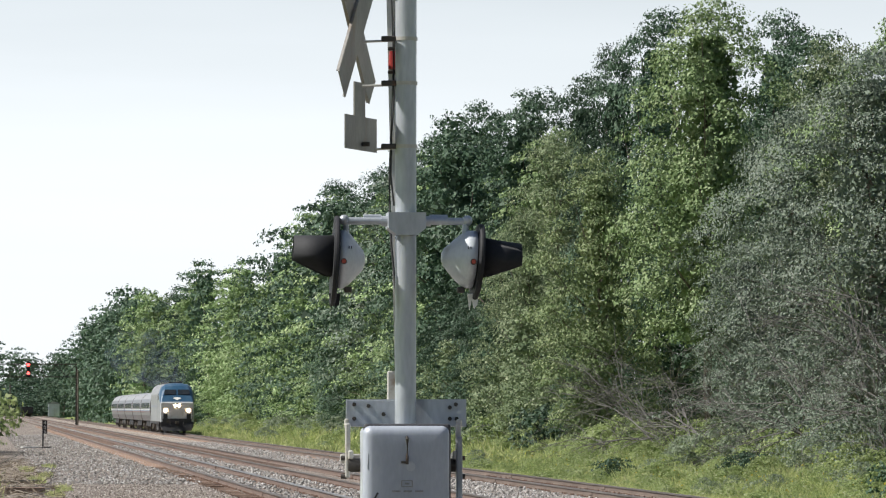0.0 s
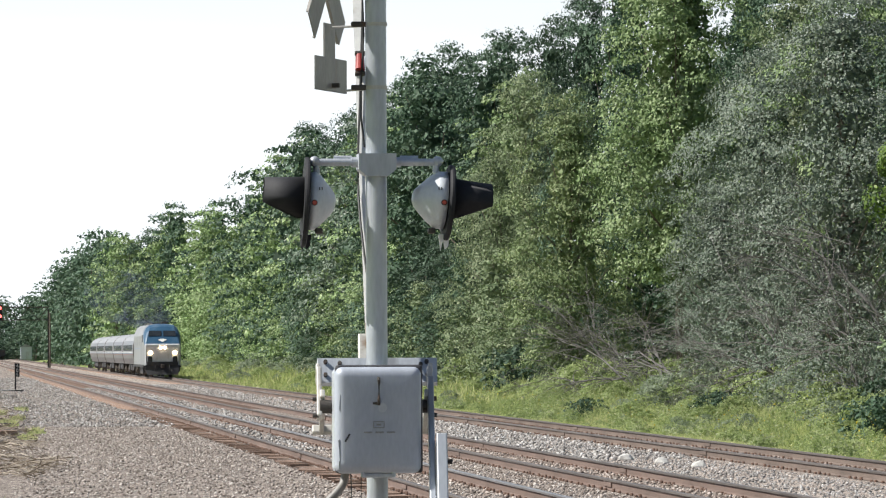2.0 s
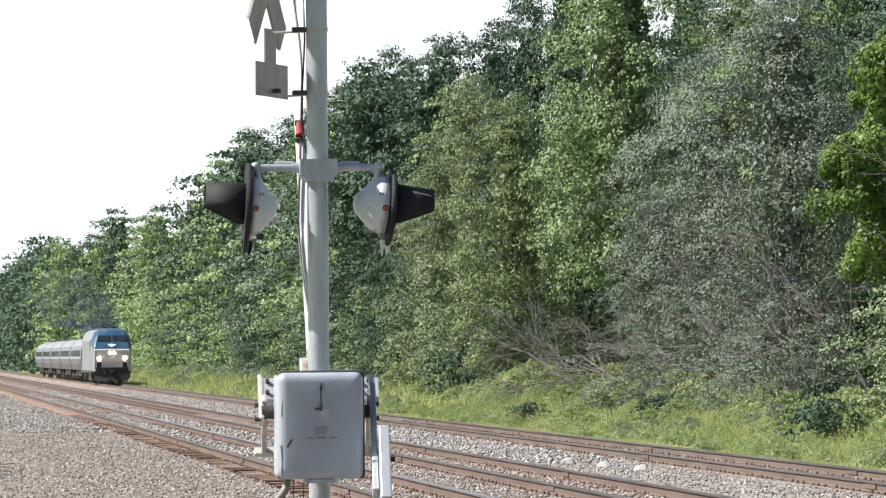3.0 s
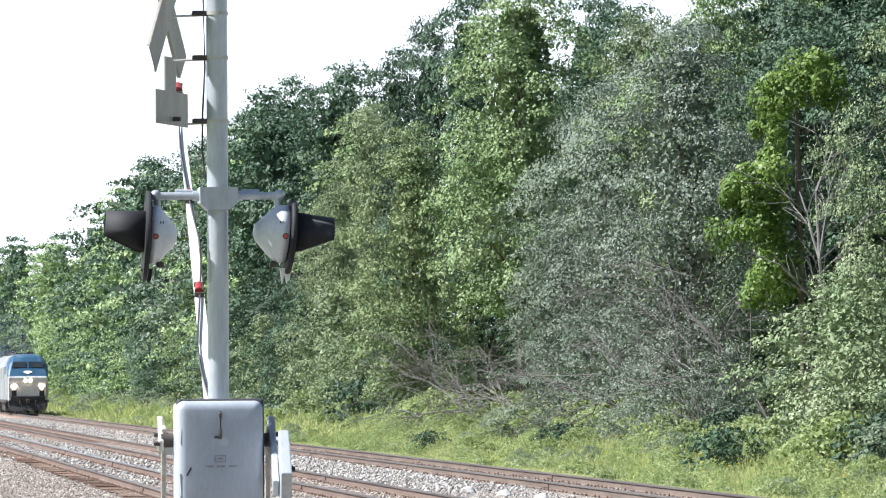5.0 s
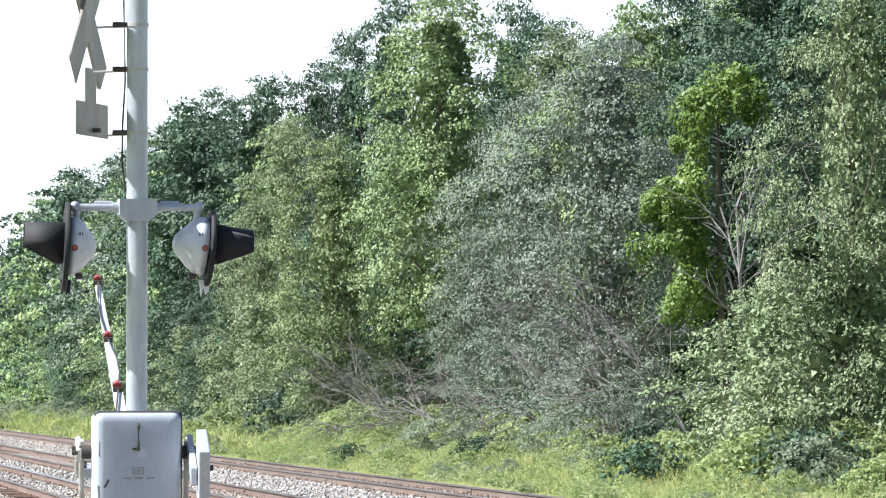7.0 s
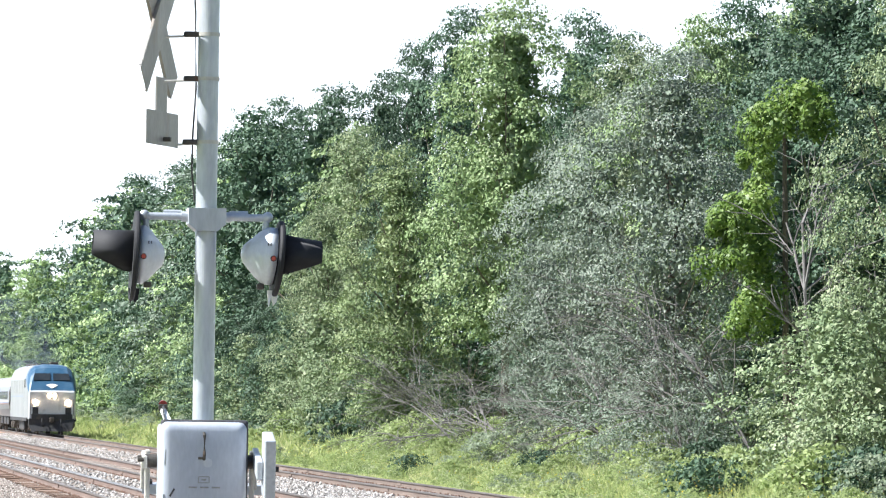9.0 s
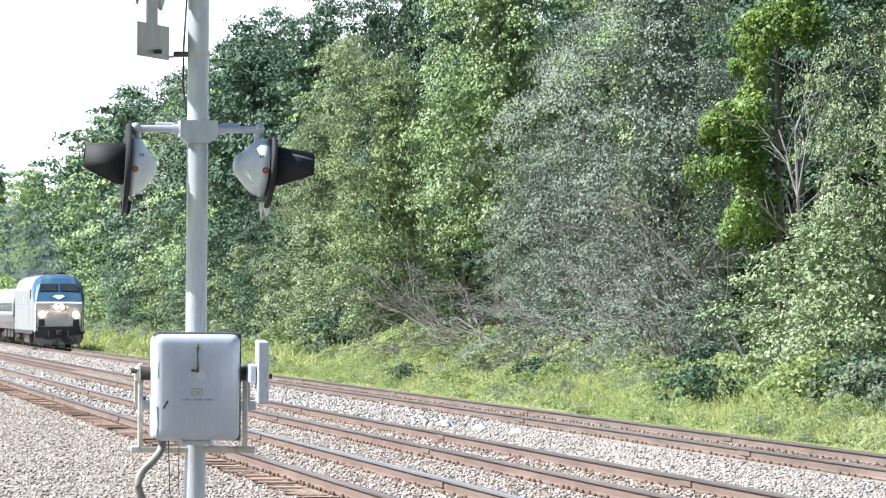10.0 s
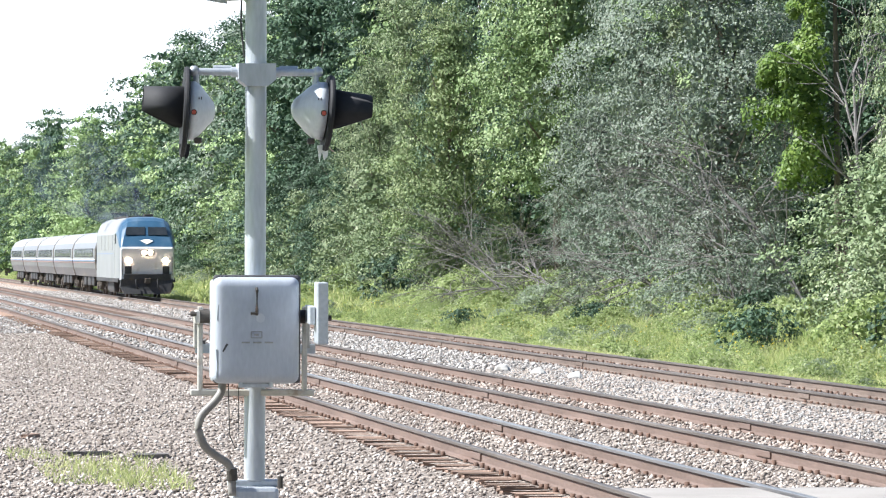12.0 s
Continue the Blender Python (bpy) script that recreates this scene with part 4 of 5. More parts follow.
    lamp = part("headlight_housing", boxed((0, 0.09, 2.40), (0.66, 0.30, 0.30), 0.05), LOCO_DARK, loco)
    for sx in (-1, 1):
        part("headlight", rodded((sx * 0.16, -0.10, 2.40), (sx * 0.16, -0.04, 2.40), 0.13, n=16), HEADLIGHT, lamp, "bright lit headlight")
    w = bmesh.new()
    w.faces.new([w.verts.new((x, 0.045 + (z - 2.72) * 0.78, z)) for x, z in ((-0.36, 3.02), (0.0, 2.84), (0.36, 3.02), (0.14, 3.10), (-0.14, 3.10))])
    r = bmesh.ops.extrude_face_region(w, geom=w.faces[:])
    bmesh.ops.translate(w, vec=(0, -0.02, 0.016), verts=[v for v in r["geom"] if isinstance(v, bmesh.types.BMVert)])
    part("nose_emblem", w, WHITE_METAL, loco, "pale plain nose emblem")
    plow = bmesh.new()
    o = [(-1.38, 1.0), (1.38, 1.0), (1.42, 0.6), (1.2, 0.22), (-1.2, 0.22), (-1.42, 0.6)]
    a = [plow.verts.new((x, -0.28 if z < 0.5 else -0.1, z)) for x, z in o]
    b = [plow.verts.new((x, 0.5, z)) for x, z in o]
    plow.faces.new(a)
    plow.faces.new(b[::-1])
    for k in range(6):
        plow.faces.new((a[k], b[k], b[(k + 1) % 6], a[(k + 1) % 6]))
    part("plow", plow, LOCO_DARK, loco, "black snow plow")
    part("pilot_face", boxed((0, -0.05, 1.12), (2.5, 0.16, 0.32), 0.03), LOCO_DARK, loco)
    part("coupler", boxed((0, -0.35, 0.92), (0.28, 0.5, 0.28), 0.04), DARK_STEEL, loco)
    for x in (-0.6, 0.55):
        part("air_hose", tube(bmesh.new(), smooth_path([(x, -0.15, 1.0), (x, -0.3, 0.75), (x + 0.08, -0.28, 0.5), (x + 0.15, -0.2, 0.55)]), 0.03, 6), BLACK, loco)
    part("fuel_tank", boxed((0, 10.5, 0.62), (2.6, 5.2, 0.75), 0.08), LOCO_DARK, loco)
    part("roof_exhaust", boxed((0, 9.0, 4.36), (1.0, 1.6, 0.12), 0.02), LOCO_DARK, loco)
    part("roof_horn", boxed((0.3, 3.6, 4.40), (0.5, 0.5, 0.16), 0.03), DARK_STEEL, loco)
    for k in range(3):
        part("roof_fan", rodded((0, 12.5 + k * 2.3, 4.28), (0, 12.5 + k * 2.3, 4.42), 0.75, n=20), TRUCK, loco)
    sets = build_truck(loco, 3.6, 0.51, 2.75, 0) + build_truck(loco, 17.4, 0.51, 2.75, 0)
    return loco, sets


def build_coach():
    car = thing("passenger_coach", "stainless silver passenger coach with a dark window band", "railway coach", (16.63, 450, 0.18), "passenger coaches")
    prof = [(1.36, 1.02), (1.52, 1.5), (1.585, 2.05), (1.575, 2.6), (1.46, 3.0), (1.2, 3.34), (0.8, 3.56), (0.4, 3.66), (0, 3.70)]
    ring = prof + [(-x, z) for x, z in prof[-2::-1]]
    body = part("body", loft([[(x * s, y, 2.2 + (z - 2.2) * s) for x, z in ring] for y, s in ((0.30, 0.86), (0.42, 0.97), (0.7, 1), (13, 1), (25.2, 1), (25.5, 0.97), (25.62, 0.86))], STAINLESS), STAINLESS, car)
    body.data.materials.append(CAR_ROOF)
    body.data.materials.append(TRUCK)
    for p in body.data.polygons:
        # gap shade between coaches painted onto the body ends as dark rings
        if p.center.y < 0.6 or p.center.y > 25.3:
            p.material_index = 2
        elif p.center.z > 2.85:
            p.material_index = 1
    for sx in (-1, 1):
        part("window_band", prism([(sx * 1.590, 2.16), (sx * 1.594, 2.42), (sx * 1.586, 2.66), (sx * 1.50, 2.66), (sx * 1.50, 2.16)], 2.4, 23.5), LOCO_DARK, car, "dark window band")
        for k in range(12):
            y = 3.3 + k * 1.75
            part("window", prism([(sx * 1.602, 2.20), (sx * 1.606, 2.42), (sx * 1.598, 2.62), (sx * 1.52, 2.62), (sx * 1.52, 2.20)], y - 0.72, y + 0.72), COACH_GLASS, car)
        part("stripe", boxed((sx * 1.583, 12.95, 1.95), (0.02, 25.0, 0.07)), STRIPE_BLUE, car)
        part("stripe", boxed((sx * 1.580, 12.95, 1.84), (0.02, 25.0, 0.04)), STRIPE_RED, car)
        part("stripe", boxed((sx * 1.585, 12.95, 2.03), (0.02, 25.0, 0.05)), WHITE_METAL, car)
    # gangways enlarged to the body outline so the gaps look dark
    for y, name in ((0.05, "end_buffer"), (25.85, "end_buffer")):
        part(name, prism([(x * 0.97, 2.2 + (z - 2.2) * 0.97) for x, z in ring], y - 0.22, y + 0.36 if y < 1 else y + 0.12), LOCO_DARK, car, "dark rubber gangway")
    for y, l in ((8.5, 2.6), (12.5, 3.2), (17.0, 2.4)):
        part("underfloor_box", boxed((0, y, 0.74), (2.5, l, 0.52), 0.04), LOCO_DARK, car)
    build_truck(car, 4.0, 0.46, 2.6, 0)
    build_truck(car, 21.9, 0.46, 2.6, 0)
    return car


LOCO, WHEELSETS = build_locomotive()
COACH = build_coach()
COACHES = [COACH] + [copy_thing(COACH, pose(16.63, 460 + k, 0.18)) for k in range(4)]


def build_smoke():
    s = thing("exhaust_smoke", "thin blue-grey diesel smoke above the locomotive", "smoke", (16.63, 420, 0))
    for k, (x, y, z, r) in enumerate(((-0.2, 9, 4.9, 0.9), (-0.9, 14, 5.7, 1.5), (-2.2, 21, 6.6, 2.2))):
        bm = bmesh.new()
        bmesh.ops.create_icosphere(bm, subdivisions=4, radius=r)
        for v in bm.verts:
            v.co *= 1 + 0.5 * noise.noise(v.co / r * 1.3 + Vector((k * 3.1, 0, 0))) + 0.25 * noise.noise(v.co / r * 3.3)
            v.co.x *= 1.3
        ob = part("smoke_puff", bm, SMOKE, s, smooth=True)
        ob.location = (x, y, z)
    return s


SMOKE_PLUME = build_smoke()


# ---------------------------------------------------------------- plants
def leaf_cloud(name, centres, outward, size, material, seed, corners=4):
    """Small leaves at the centres, their faces turned roughly outward and up."""
    r = np.random.default_rng(seed)
    n = len(centres)
    nor = outward + r.normal(0, 0.5, (n, 3)) + np.array([0, 0, 0.15])
    nor /= np.linalg.norm(nor, axis=1, keepdims=True) + 1e-9
    a = np.cross(nor, r.normal(0, 1, (n, 3)))
    a /= np.linalg.norm(a, axis=1, keepdims=True) + 1e-9
    b = np.cross(nor, a)
    s = (size * r.uniform(0.6, 1.35, n))[:, None]
    if corners == 4:
        v = np.stack([centres + a * s, centres + b * s * 0.55 + nor * s * 0.15, centres - a * s * 0.9, centres - b * s * 0.55 + nor * s * 0.15], 1)
    else:
        v = np.stack([centres + a * s * 1.2, centres - a * s * 0.6 + b * s * 0.8, centres - a * s * 0.6 - b * s * 0.8], 1)
    f = np.arange(n * corners).reshape(n, corners)
    return raw_mesh(name, v.reshape(-1, 3), f, material)


def envelope(t, shape):
    """How wide a crown is at a share t of its height, for an egg (1), a cone (0.4) or a high dome (1.6)."""
    return max(0.08, math.sin(math.pi * min(1.0, 0.10 + 0.90 * t ** (0.55 + 0.45 * shape)))) ** 0.62


def crown_points(rng, height, radius, base, clumps, leaves, shape=1.0, ragged=0.22):
    """Leaf places on flat-bottomed sprays that stand apart on the skin of a lobed crown, with a loose leafy heart added
    to block light.
    """
    r = np.random.default_rng(rng.randrange(10 ** 6))
    lobes = [(rng.uniform(0, 6.283), rng.uniform(0.05, 0.95), rng.uniform(0.75, 1.0 + ragged)) for k in range(9)]
    c = []
    for k in range(clumps):
        t = ((k + rng.random()) / clumps) ** 0.9
        a = k * 2.39996 + rng.uniform(-0.5, 0.5)
        bulge = 1.0
        for la, lt, lr in lobes:
            da = math.atan2(math.sin(a - la), math.cos(a - la))
            near = math.exp(-(da / 0.6) ** 2 - ((t - lt) / 0.16) ** 2)
            bulge += (lr - 0.86) * 2.2 * near
        q = radius * envelope(t, shape) * bulge * rng.uniform(0.64, 1.0)
        z = base + (height - base) * t * (0.97 + 0.05 * rng.random())
        size = radius * rng.uniform(0.17, 0.36) * (1.05 - 0.35 * t)
        c.append((q * math.cos(a), q * math.sin(a), z, size))
    c = np.array(c)
    heart = leaves // 7
    n = leaves - heart
    w = c[:, 3] ** 2
    pick = r.choice(len(c), n, p=w / w.sum())
    d = r.normal(0, 1, (n, 3))
    d[:, 2] = np.abs(d[:, 2]) * 0.75 - 0.12
    d /= np.linalg.norm(d, axis=1, keepdims=True)
    rad = c[pick, 3:4] * r.uniform(0.35, 1.2, (n, 1)) ** 0.5
    wob = 1 + 0.35 * np.sin(d[:, 0:1] * 5 + pick[:, None]) * np.sin(d[:, 1:2] * 6 + pick[:, None] * 1.7)
    pos = c[pick, :3] + d * rad * wob * np.array([1.12, 1.12, 0.72])
    side = c[pick, :3] * np.array([1, 1, 0]) / max(radius, 0.5)
    # sprays droop away from the stem
    pos[:, 2] -= 0.30 * rad[:, 0] * np.clip((d * side).sum(1) * 1.5, 0, 1)
    out = d * 0.75 + side * 0.45 + np.array([0, 0, 0.15])
    t = r.uniform(0.02, 0.92, heart)
    a = r.uniform(0, 6.283, heart)
    q = radius * 0.45 * np.sqrt(r.uniform(0, 1, heart)) * np.array([envelope(u, shape) for u in t])
    inner = np.stack([q * np.cos(a), q * np.sin(a), base + (height - base) * t], -1)
    return np.concatenate([pos, inner]), np.concatenate([out, r.normal(0, 1, (heart, 3))]), c, np.repeat((1.0, 2.3), (n, heart))


def limb_mesh(rng, height, base, clump, trunk_r, boughs):
    bm = bmesh.new()
    top = height * 0.86
    trunk = [Vector((0, 0, -0.4))]
    for k in range(1, 7):
        trunk.append(Vector((rng.uniform(-0.25, 0.25) * k * 0.3, rng.uniform(-0.25, 0.25) * k * 0.3, top * k / 6)))
    tube(bm, trunk, [trunk_r * (1 - 0.13 * k) for k in range(7)], 8)
    limbs = []
    for k in range(0, len(clump) if boughs else 0, max(1, len(clump) // max(1, boughs))):
        tip = Vector(clump[k][:3])
        z0 = max(base * 0.5, min(top * 0.95, tip.z * 0.72 - 0.5))
        u = z0 / top * 6
        i = min(5, int(u))
        a = trunk[i].lerp(trunk[i + 1], u - i)
        mid = a.lerp(tip, 0.55) + Vector((rng.uniform(-0.4, 0.4), rng.uniform(-0.4, 0.4), -0.25))
        limbs.append(tube(bmesh.new(), [a, mid, tip], [trunk_r * 0.34, trunk_r * 0.2, 0.015], 5))
    return bm, limbs


def build_tree(name, label, seed, height, radius, base, clumps, leaves, leaf_size, material, corners=3, trunk_r=0.26, shape=1.0, ragged=0.22):
    rng = random.Random(seed)
    t = thing(name, label, "tree", (0, -400, 0), "trees along the line")
    pos, out, c, scales = crown_points(rng, height, radius, base, clumps, leaves, shape, ragged)
    trunk, limbs = limb_mesh(rng, height, base, c, trunk_r, 14 if leaves > 30000 else 8 if leaves > 5000 else 0)
    part("trunk", trunk, BARK, t)
    for limb in limbs:
        part("bough", limb, BARK, t)
    link_mesh("crown", leaf_cloud("crown", pos, out, leaf_size * scales, material, seed, corners), t)
    return t


def build_bush(name, label, seed, height, radius, clumps, leaves, leaf_size, material, corners=4):
    rng = random.Random(seed)
    t = thing(name, label, "bush", (0, -400, 0), "bushes on the verge")
    pos, out, c, scales = crown_points(rng, height, radius, 0.05 * height, clumps, leaves)
    pos[:, 2] = np.maximum(pos[:, 2], 0.02)
    count = 5 if leaves > 1000 else 1
    for k in range(count):
        tip = Vector(c[k * len(c) // count][:3])
        part("stem", tube(bmesh.new(), [(0, 0, -0.1), tip * 0.5 + Vector((0, 0, 0.1)), tip], [0.035, 0.022, 0.006], 5), BARK, t)
    link_mesh("foliage", leaf_cloud("foliage", pos, out, leaf_size, material, seed, corners), t)
    return t


OAK, ASH, WILLOW, SPIRE, DOME, PALE = NEAR_TREES = [
    build_tree("broadleaf_tree", "tall deep green broadleaf tree in full summer leaf", 21, 20, 4.8, 1.0, 95, 38000, 0.080, LEAF_DEEP, ragged=0.34),
    build_tree("broadleaf_tree", "tall mid green broadleaf tree in full summer leaf", 22, 20, 4.6, 4.8, 100, 40000, 0.078, LEAF_MID, ragged=0.30),
    build_tree("silvery_tree", "grey-green airy tree with small silvery leaves", 23, 20, 4.8, 4.6, 115, 36000, 0.070, LEAF_GREY, ragged=0.32),
    build_tree("conical_tree", "olive green tree narrowing to its top, dark within", 24, 20, 4.8, 0.6, 110, 40000, 0.080, LEAF_OLIVE, shape=0.5),
    build_tree("broadleaf_tree", "deep green tree with a high domed crown and open boughs", 26, 20, 5.4, 5.0, 85, 34000, 0.085, LEAF_DEEP, shape=1.4, ragged=0.35),
    build_tree("broadleaf_tree", "tall pale green tree with fine leaves close to the line", 27, 20, 4.6, 0.6, 130, 44000, 0.068, LEAF_PALE, ragged=0.30),
]
MID_TREES = [
    build_tree("broadleaf_tree", "deep green broadleaf tree in the wood's edge", 31, 20, 5.0, 0.8, 62, 14000, 0.125, LEAF_DEEP, ragged=0.3),
    build_tree("broadleaf_tree", "mid green broadleaf tree in the wood's edge", 32, 20, 4.6, 0.8, 62, 14000, 0.12, LEAF_MID, ragged=0.3),
    build_tree("silvery_tree", "grey-green tree in the wood's edge", 33, 20, 4.6, 0.8, 80, 14000, 0.115, LEAF_GREY, ragged=0.3),
]
FAR_TREES = [
    build_tree("distant_tree", "distant green tree along the line", 41, 20, 5.2, 1.0, 52, 4800, 0.17, LEAF_DEEP, ragged=0.3),
    build_tree("distant_tree", "distant lighter green tree along the line", 42, 20, 4.8, 1.0, 52, 4800, 0.17, LEAF_MID, ragged=0.3),
    build_tree("distant_tree", "distant green tree with a broad crown", 43, 20, 5.6, 1.0, 50, 4800, 0.17, LEAF_MID, ragged=0.3),
]
UNDERGROWTH = [
    build_tree("small_tree", "small mid green tree at the wood's edge", 35, 8, 3.0, 0.2, 50, 8000, 0.072, LEAF_PALE, 3, 0.1),
    build_tree("small_tree", "small deep green tree at the wood's edge", 36, 8, 2.8, 0.2, 50, 8000, 0.072, LEAF_DEEP, 3, 0.1),
    build_tree("small_tree", "small silvery grey-green tree at the wood's edge", 37, 8, 3.0, 0.2, 56, 8000, 0.066, LEAF_GREY, 3, 0.1),
]
LAST_TREES = [build_tree("distant_tree", "very far tree at the end of the cutting", 45, 20, 6.0, 0.5, 44, 1300, 0.30, LEAF_DEEP, 3)]

SKYLINE = ((100, 19), (135, 19.5), (148, 18.5), (160, 14.2), (184, 14.0), (205, 18.5), (236, 21.0), (262, 19.5), (283, 19.5), (346, 20.6),
           (449, 21.0), (560, 18.0), (640, 20.0), (1100, 20.5))


def skyline(y):
    for (a, ha), (b, hb) in zip(SKYLINE, SKYLINE[1:]):
        if y <= b:
            return ha + (hb - ha) * (y - a) / (b - a)
    return SKYLINE[-1][1]


def plant(kind, x, y, height, turn, wide=1.0):
    m = pose(x, y, ground_height(x, y) - 0.05, 0, 0, turn)
    ob = copy_thing(kind, m)
    s = height / 20
    ob.matrix_basis = m @ Matrix.Diagonal((s * wide, s * wide, s, 1))
    return ob


# the wall of the wood, tree by tree: kind, x, y, height, half width
EDGE_WOOD = (
    (PALE, 28.8, 119.5, 13.6, 2.2), (OAK, 35.0, 142.1, 16.4, 4.3), (OAK, 38.0, 169.4, 18.1, 4.4), (DOME, 35.5, 165.9, 14.5, 3.2),
    (ASH, 40.0, 184.3, 18.9, 4.8), (OAK, 37.0, 181.7, 17.7, 3.1), (ASH, 34.5, 177.3, 16.6, 3.1), (WILLOW, 30.2, 161.7, 14.3, 3.1),
    (PALE, 35.0, 195.0, 17.2, 3.4), (WILLOW, 31.0, 182.5, 13.5, 2.7), (OAK, 38.0, 216.1, 18.9, 3.7), (OAK, 38.0, 227.8, 20.6, 3.4),
    (WILLOW, 29.6, 184.7, 8.5, 2.0), (ASH, 32.5, 214.1, 20.2, 4.2), (OAK, 37.0, 262.3, 23.6, 3.9),
    (SPIRE, 28.8, 224.2, 14.2, 2.8), (OAK, 36.0, 271.4, 22.3, 2.9), (PALE, 33.6, 278.3, 18.2, 3.7), (OAK, 38.0, 302.8, 22.8, 3.9),
    (PALE, 30.4, 267.7, 13.4, 2.5), (OAK, 37.0, 324.1, 23.3, 4.5), (OAK, 36.5, 350.8, 24.0, 4.2), (OAK, 31.0, 288.1, 11.9, 2.5),
    (DOME, 36.5, 374.3, 23.6, 4.8), (OAK, 32.5, 357.2, 18.8, 3.3), (DOME, 37.5, 440.9, 24.3, 5.2), (OAK, 32.0, 410.5, 18.3, 3.8),
    (OAK, 37.5, 500.0, 25.3, 4.9),
)


def plant_wood():
    rng = random.Random(77)
    for kind, x, y, h, half in EDGE_WOOD:
        plant(kind, x, y, h, rng.uniform(0, 360), half / (h / 20 * 4.8))
    # a shaded second row behind them
    y = 106.0
    while y < 300:
        x = 43 + rng.uniform(-1.0, 2.0)
        plant(FAR_TREES[rng.choices((0, 1), (0.7, 0.3))[0]], x, y, min(18.0, skyline(y * 0.8) * 1.02) * rng.uniform(0.9, 1.0), rng.uniform(0, 360), 1.25)
        y += 6.5
    y = 298.0
    while y < 1050:
        step = 7.2 if y < 380 else 8.5 if y < 650 else 13
        x = 32.0 if y < 560 else max(22.5, 32 - (y - 560) * 0.06)
        if y < 400:
            kinds, w = MID_TREES, (0.68, 0.22, 0.1)
        elif y < 720:
            kinds, w = FAR_TREES, (0.4, 0.3, 0.3)
        else:
            kinds, w = LAST_TREES, (1,)
        kind = rng.choices(kinds, w)[0]
        h = skyline(y) * rng.uniform(0.88, 1.08)
        plant(kind, x + rng.uniform(-0.5, 4.5), y + rng.uniform(-1.5, 1.5), h, rng.uniform(0, 360), rng.uniform(0.85, 1.15))
        if y < 620:
            k2 = MID_TREES[rng.choices((0, 1, 2), (0.6, 0.3, 0.1))[0]] if y < 400 else rng.choice(FAR_TREES)
            plant(k2, x - rng.uniform(0.0, 1.8), y + step * rng.uniform(0.3, 0.7), rng.uniform(6, 12), rng.uniform(0, 360), 1.25)
        y += step
    # lower growth along the foot of the wood: kind, x, y, height
    for k, x, y, h in ((0, 28.4, 119.5, 6.0), (0, 27.9, 125.0, 5.4), (0, 28.5, 129.0, 5.0), (2, 28.9, 147.0, 3.4), (2, 29.2, 154.0, 4.4), (2, 29.0, 161.0, 3.4), (2, 29.6, 167.0, 5.2), (2, 29.3, 180.0, 4.6),
                       (2, 29.6, 172.0, 4.4), (0, 29.2, 191.0, 1.9), (0, 29.0, 202.0, 1.7), (0, 28.8, 213.0, 1.8),
                       (1, 29.6, 233.5, 5.4), (0, 29.2, 243.0, 6.4), (0, 28.8, 252.0, 4.6), (0, 29.4, 259.0, 7.6), (0, 29.0, 268.0, 5.2), (1, 29.6, 277.0, 7.4),
                       (1, 29.4, 287.0, 6.0), (0, 29.0, 297.0, 6.4), (1, 29.5, 310.0, 7.0), (1, 29.2, 324.0, 6.2), (0, 29.6, 340.0, 7.2)):
        plant(UNDERGROWTH[k], x, y, h * 2.5, y * 7, rng.uniform(0.95, 1.2))
    for k in range(34):
        plant(LAST_TREES[0], -70 + k * 3.4 + rng.uniform(-1.5, 1.5), 1500 + rng.uniform(0, 200), rng.uniform(17, 23), rng.uniform(0, 360), 1.3)
    for k in range(40):
        plant(LAST_TREES[0], rng.uniform(28, 38) if k < 30 else rng.uniform(21, 30), 1060 + k * 10, rng.uniform(12, 20), rng.uniform(0, 360), 1.3)
    for k in range(40):
        plant(LAST_TREES[0], -60 + k * 2.6, 1400 + rng.uniform(0, 25), rng.uniform(5, 8), rng.uniform(0, 360), 3.0)
    for k in range(26):
        plant(LAST_TREES[0], -60 + k * 4.4 + rng.uniform(-1.5, 1.5), 1430 + rng.uniform(0, 40), rng.uniform(8, 13), rng.uniform(0, 360), 1.9)
    for k in range(22):
        plant(LAST_TREES[0], -16 - 0.02 * k + rng.uniform(-6, 0), 700 + k * 36, rng.uniform(14, 19), rng.uniform(0, 360), 1.2)
    for ob in NEAR_TREES + MID_TREES + FAR_TREES + LAST_TREES + UNDERGROWTH:
        plant_home(ob, rng)


def plant_home(ob, rng):
    """The first of each kind stands in the wood behind."""
    ob.matrix_basis = pose(48 + rng.uniform(-2, 4), 140 + rng.uniform(0, 160), 0.1, 0, 0, rng.uniform(0, 360))


plant_wood()

def branchy(bm, rng, a, d, length, r, depth, droop=0.1, spread=0.7):
    """Bare branching wood, thinner at each fork."""
    p = [Vector(a)]
    d = Vector(d).normalized()
    for k in range(3):
        d = (d + Vector((rng.uniform(-1, 1), rng.uniform(-1, 1), rng.uniform(-1, 1))) * 0.18 + Vector((0, 0, -droop * 0.3))).normalized()
        p.append(p[-1] + d * length / 3)
    tube(bm, p, [r, r * 0.85, r * 0.7, r * 0.5], 4 if depth < 2 else 6)
    if depth > 0:
        for k in range(rng.randint(4, 6)):
            i = rng.randint(1, 3)
            nd = (d + Vector((rng.uniform(-1, 1), rng.uniform(-1, 1), rng.uniform(-0.7, 0.9))) * spread).normalized()
            branchy(bm, rng, p[i], nd, length * rng.uniform(0.45, 0.75), r * 0.55, depth - 1, droop, spread)


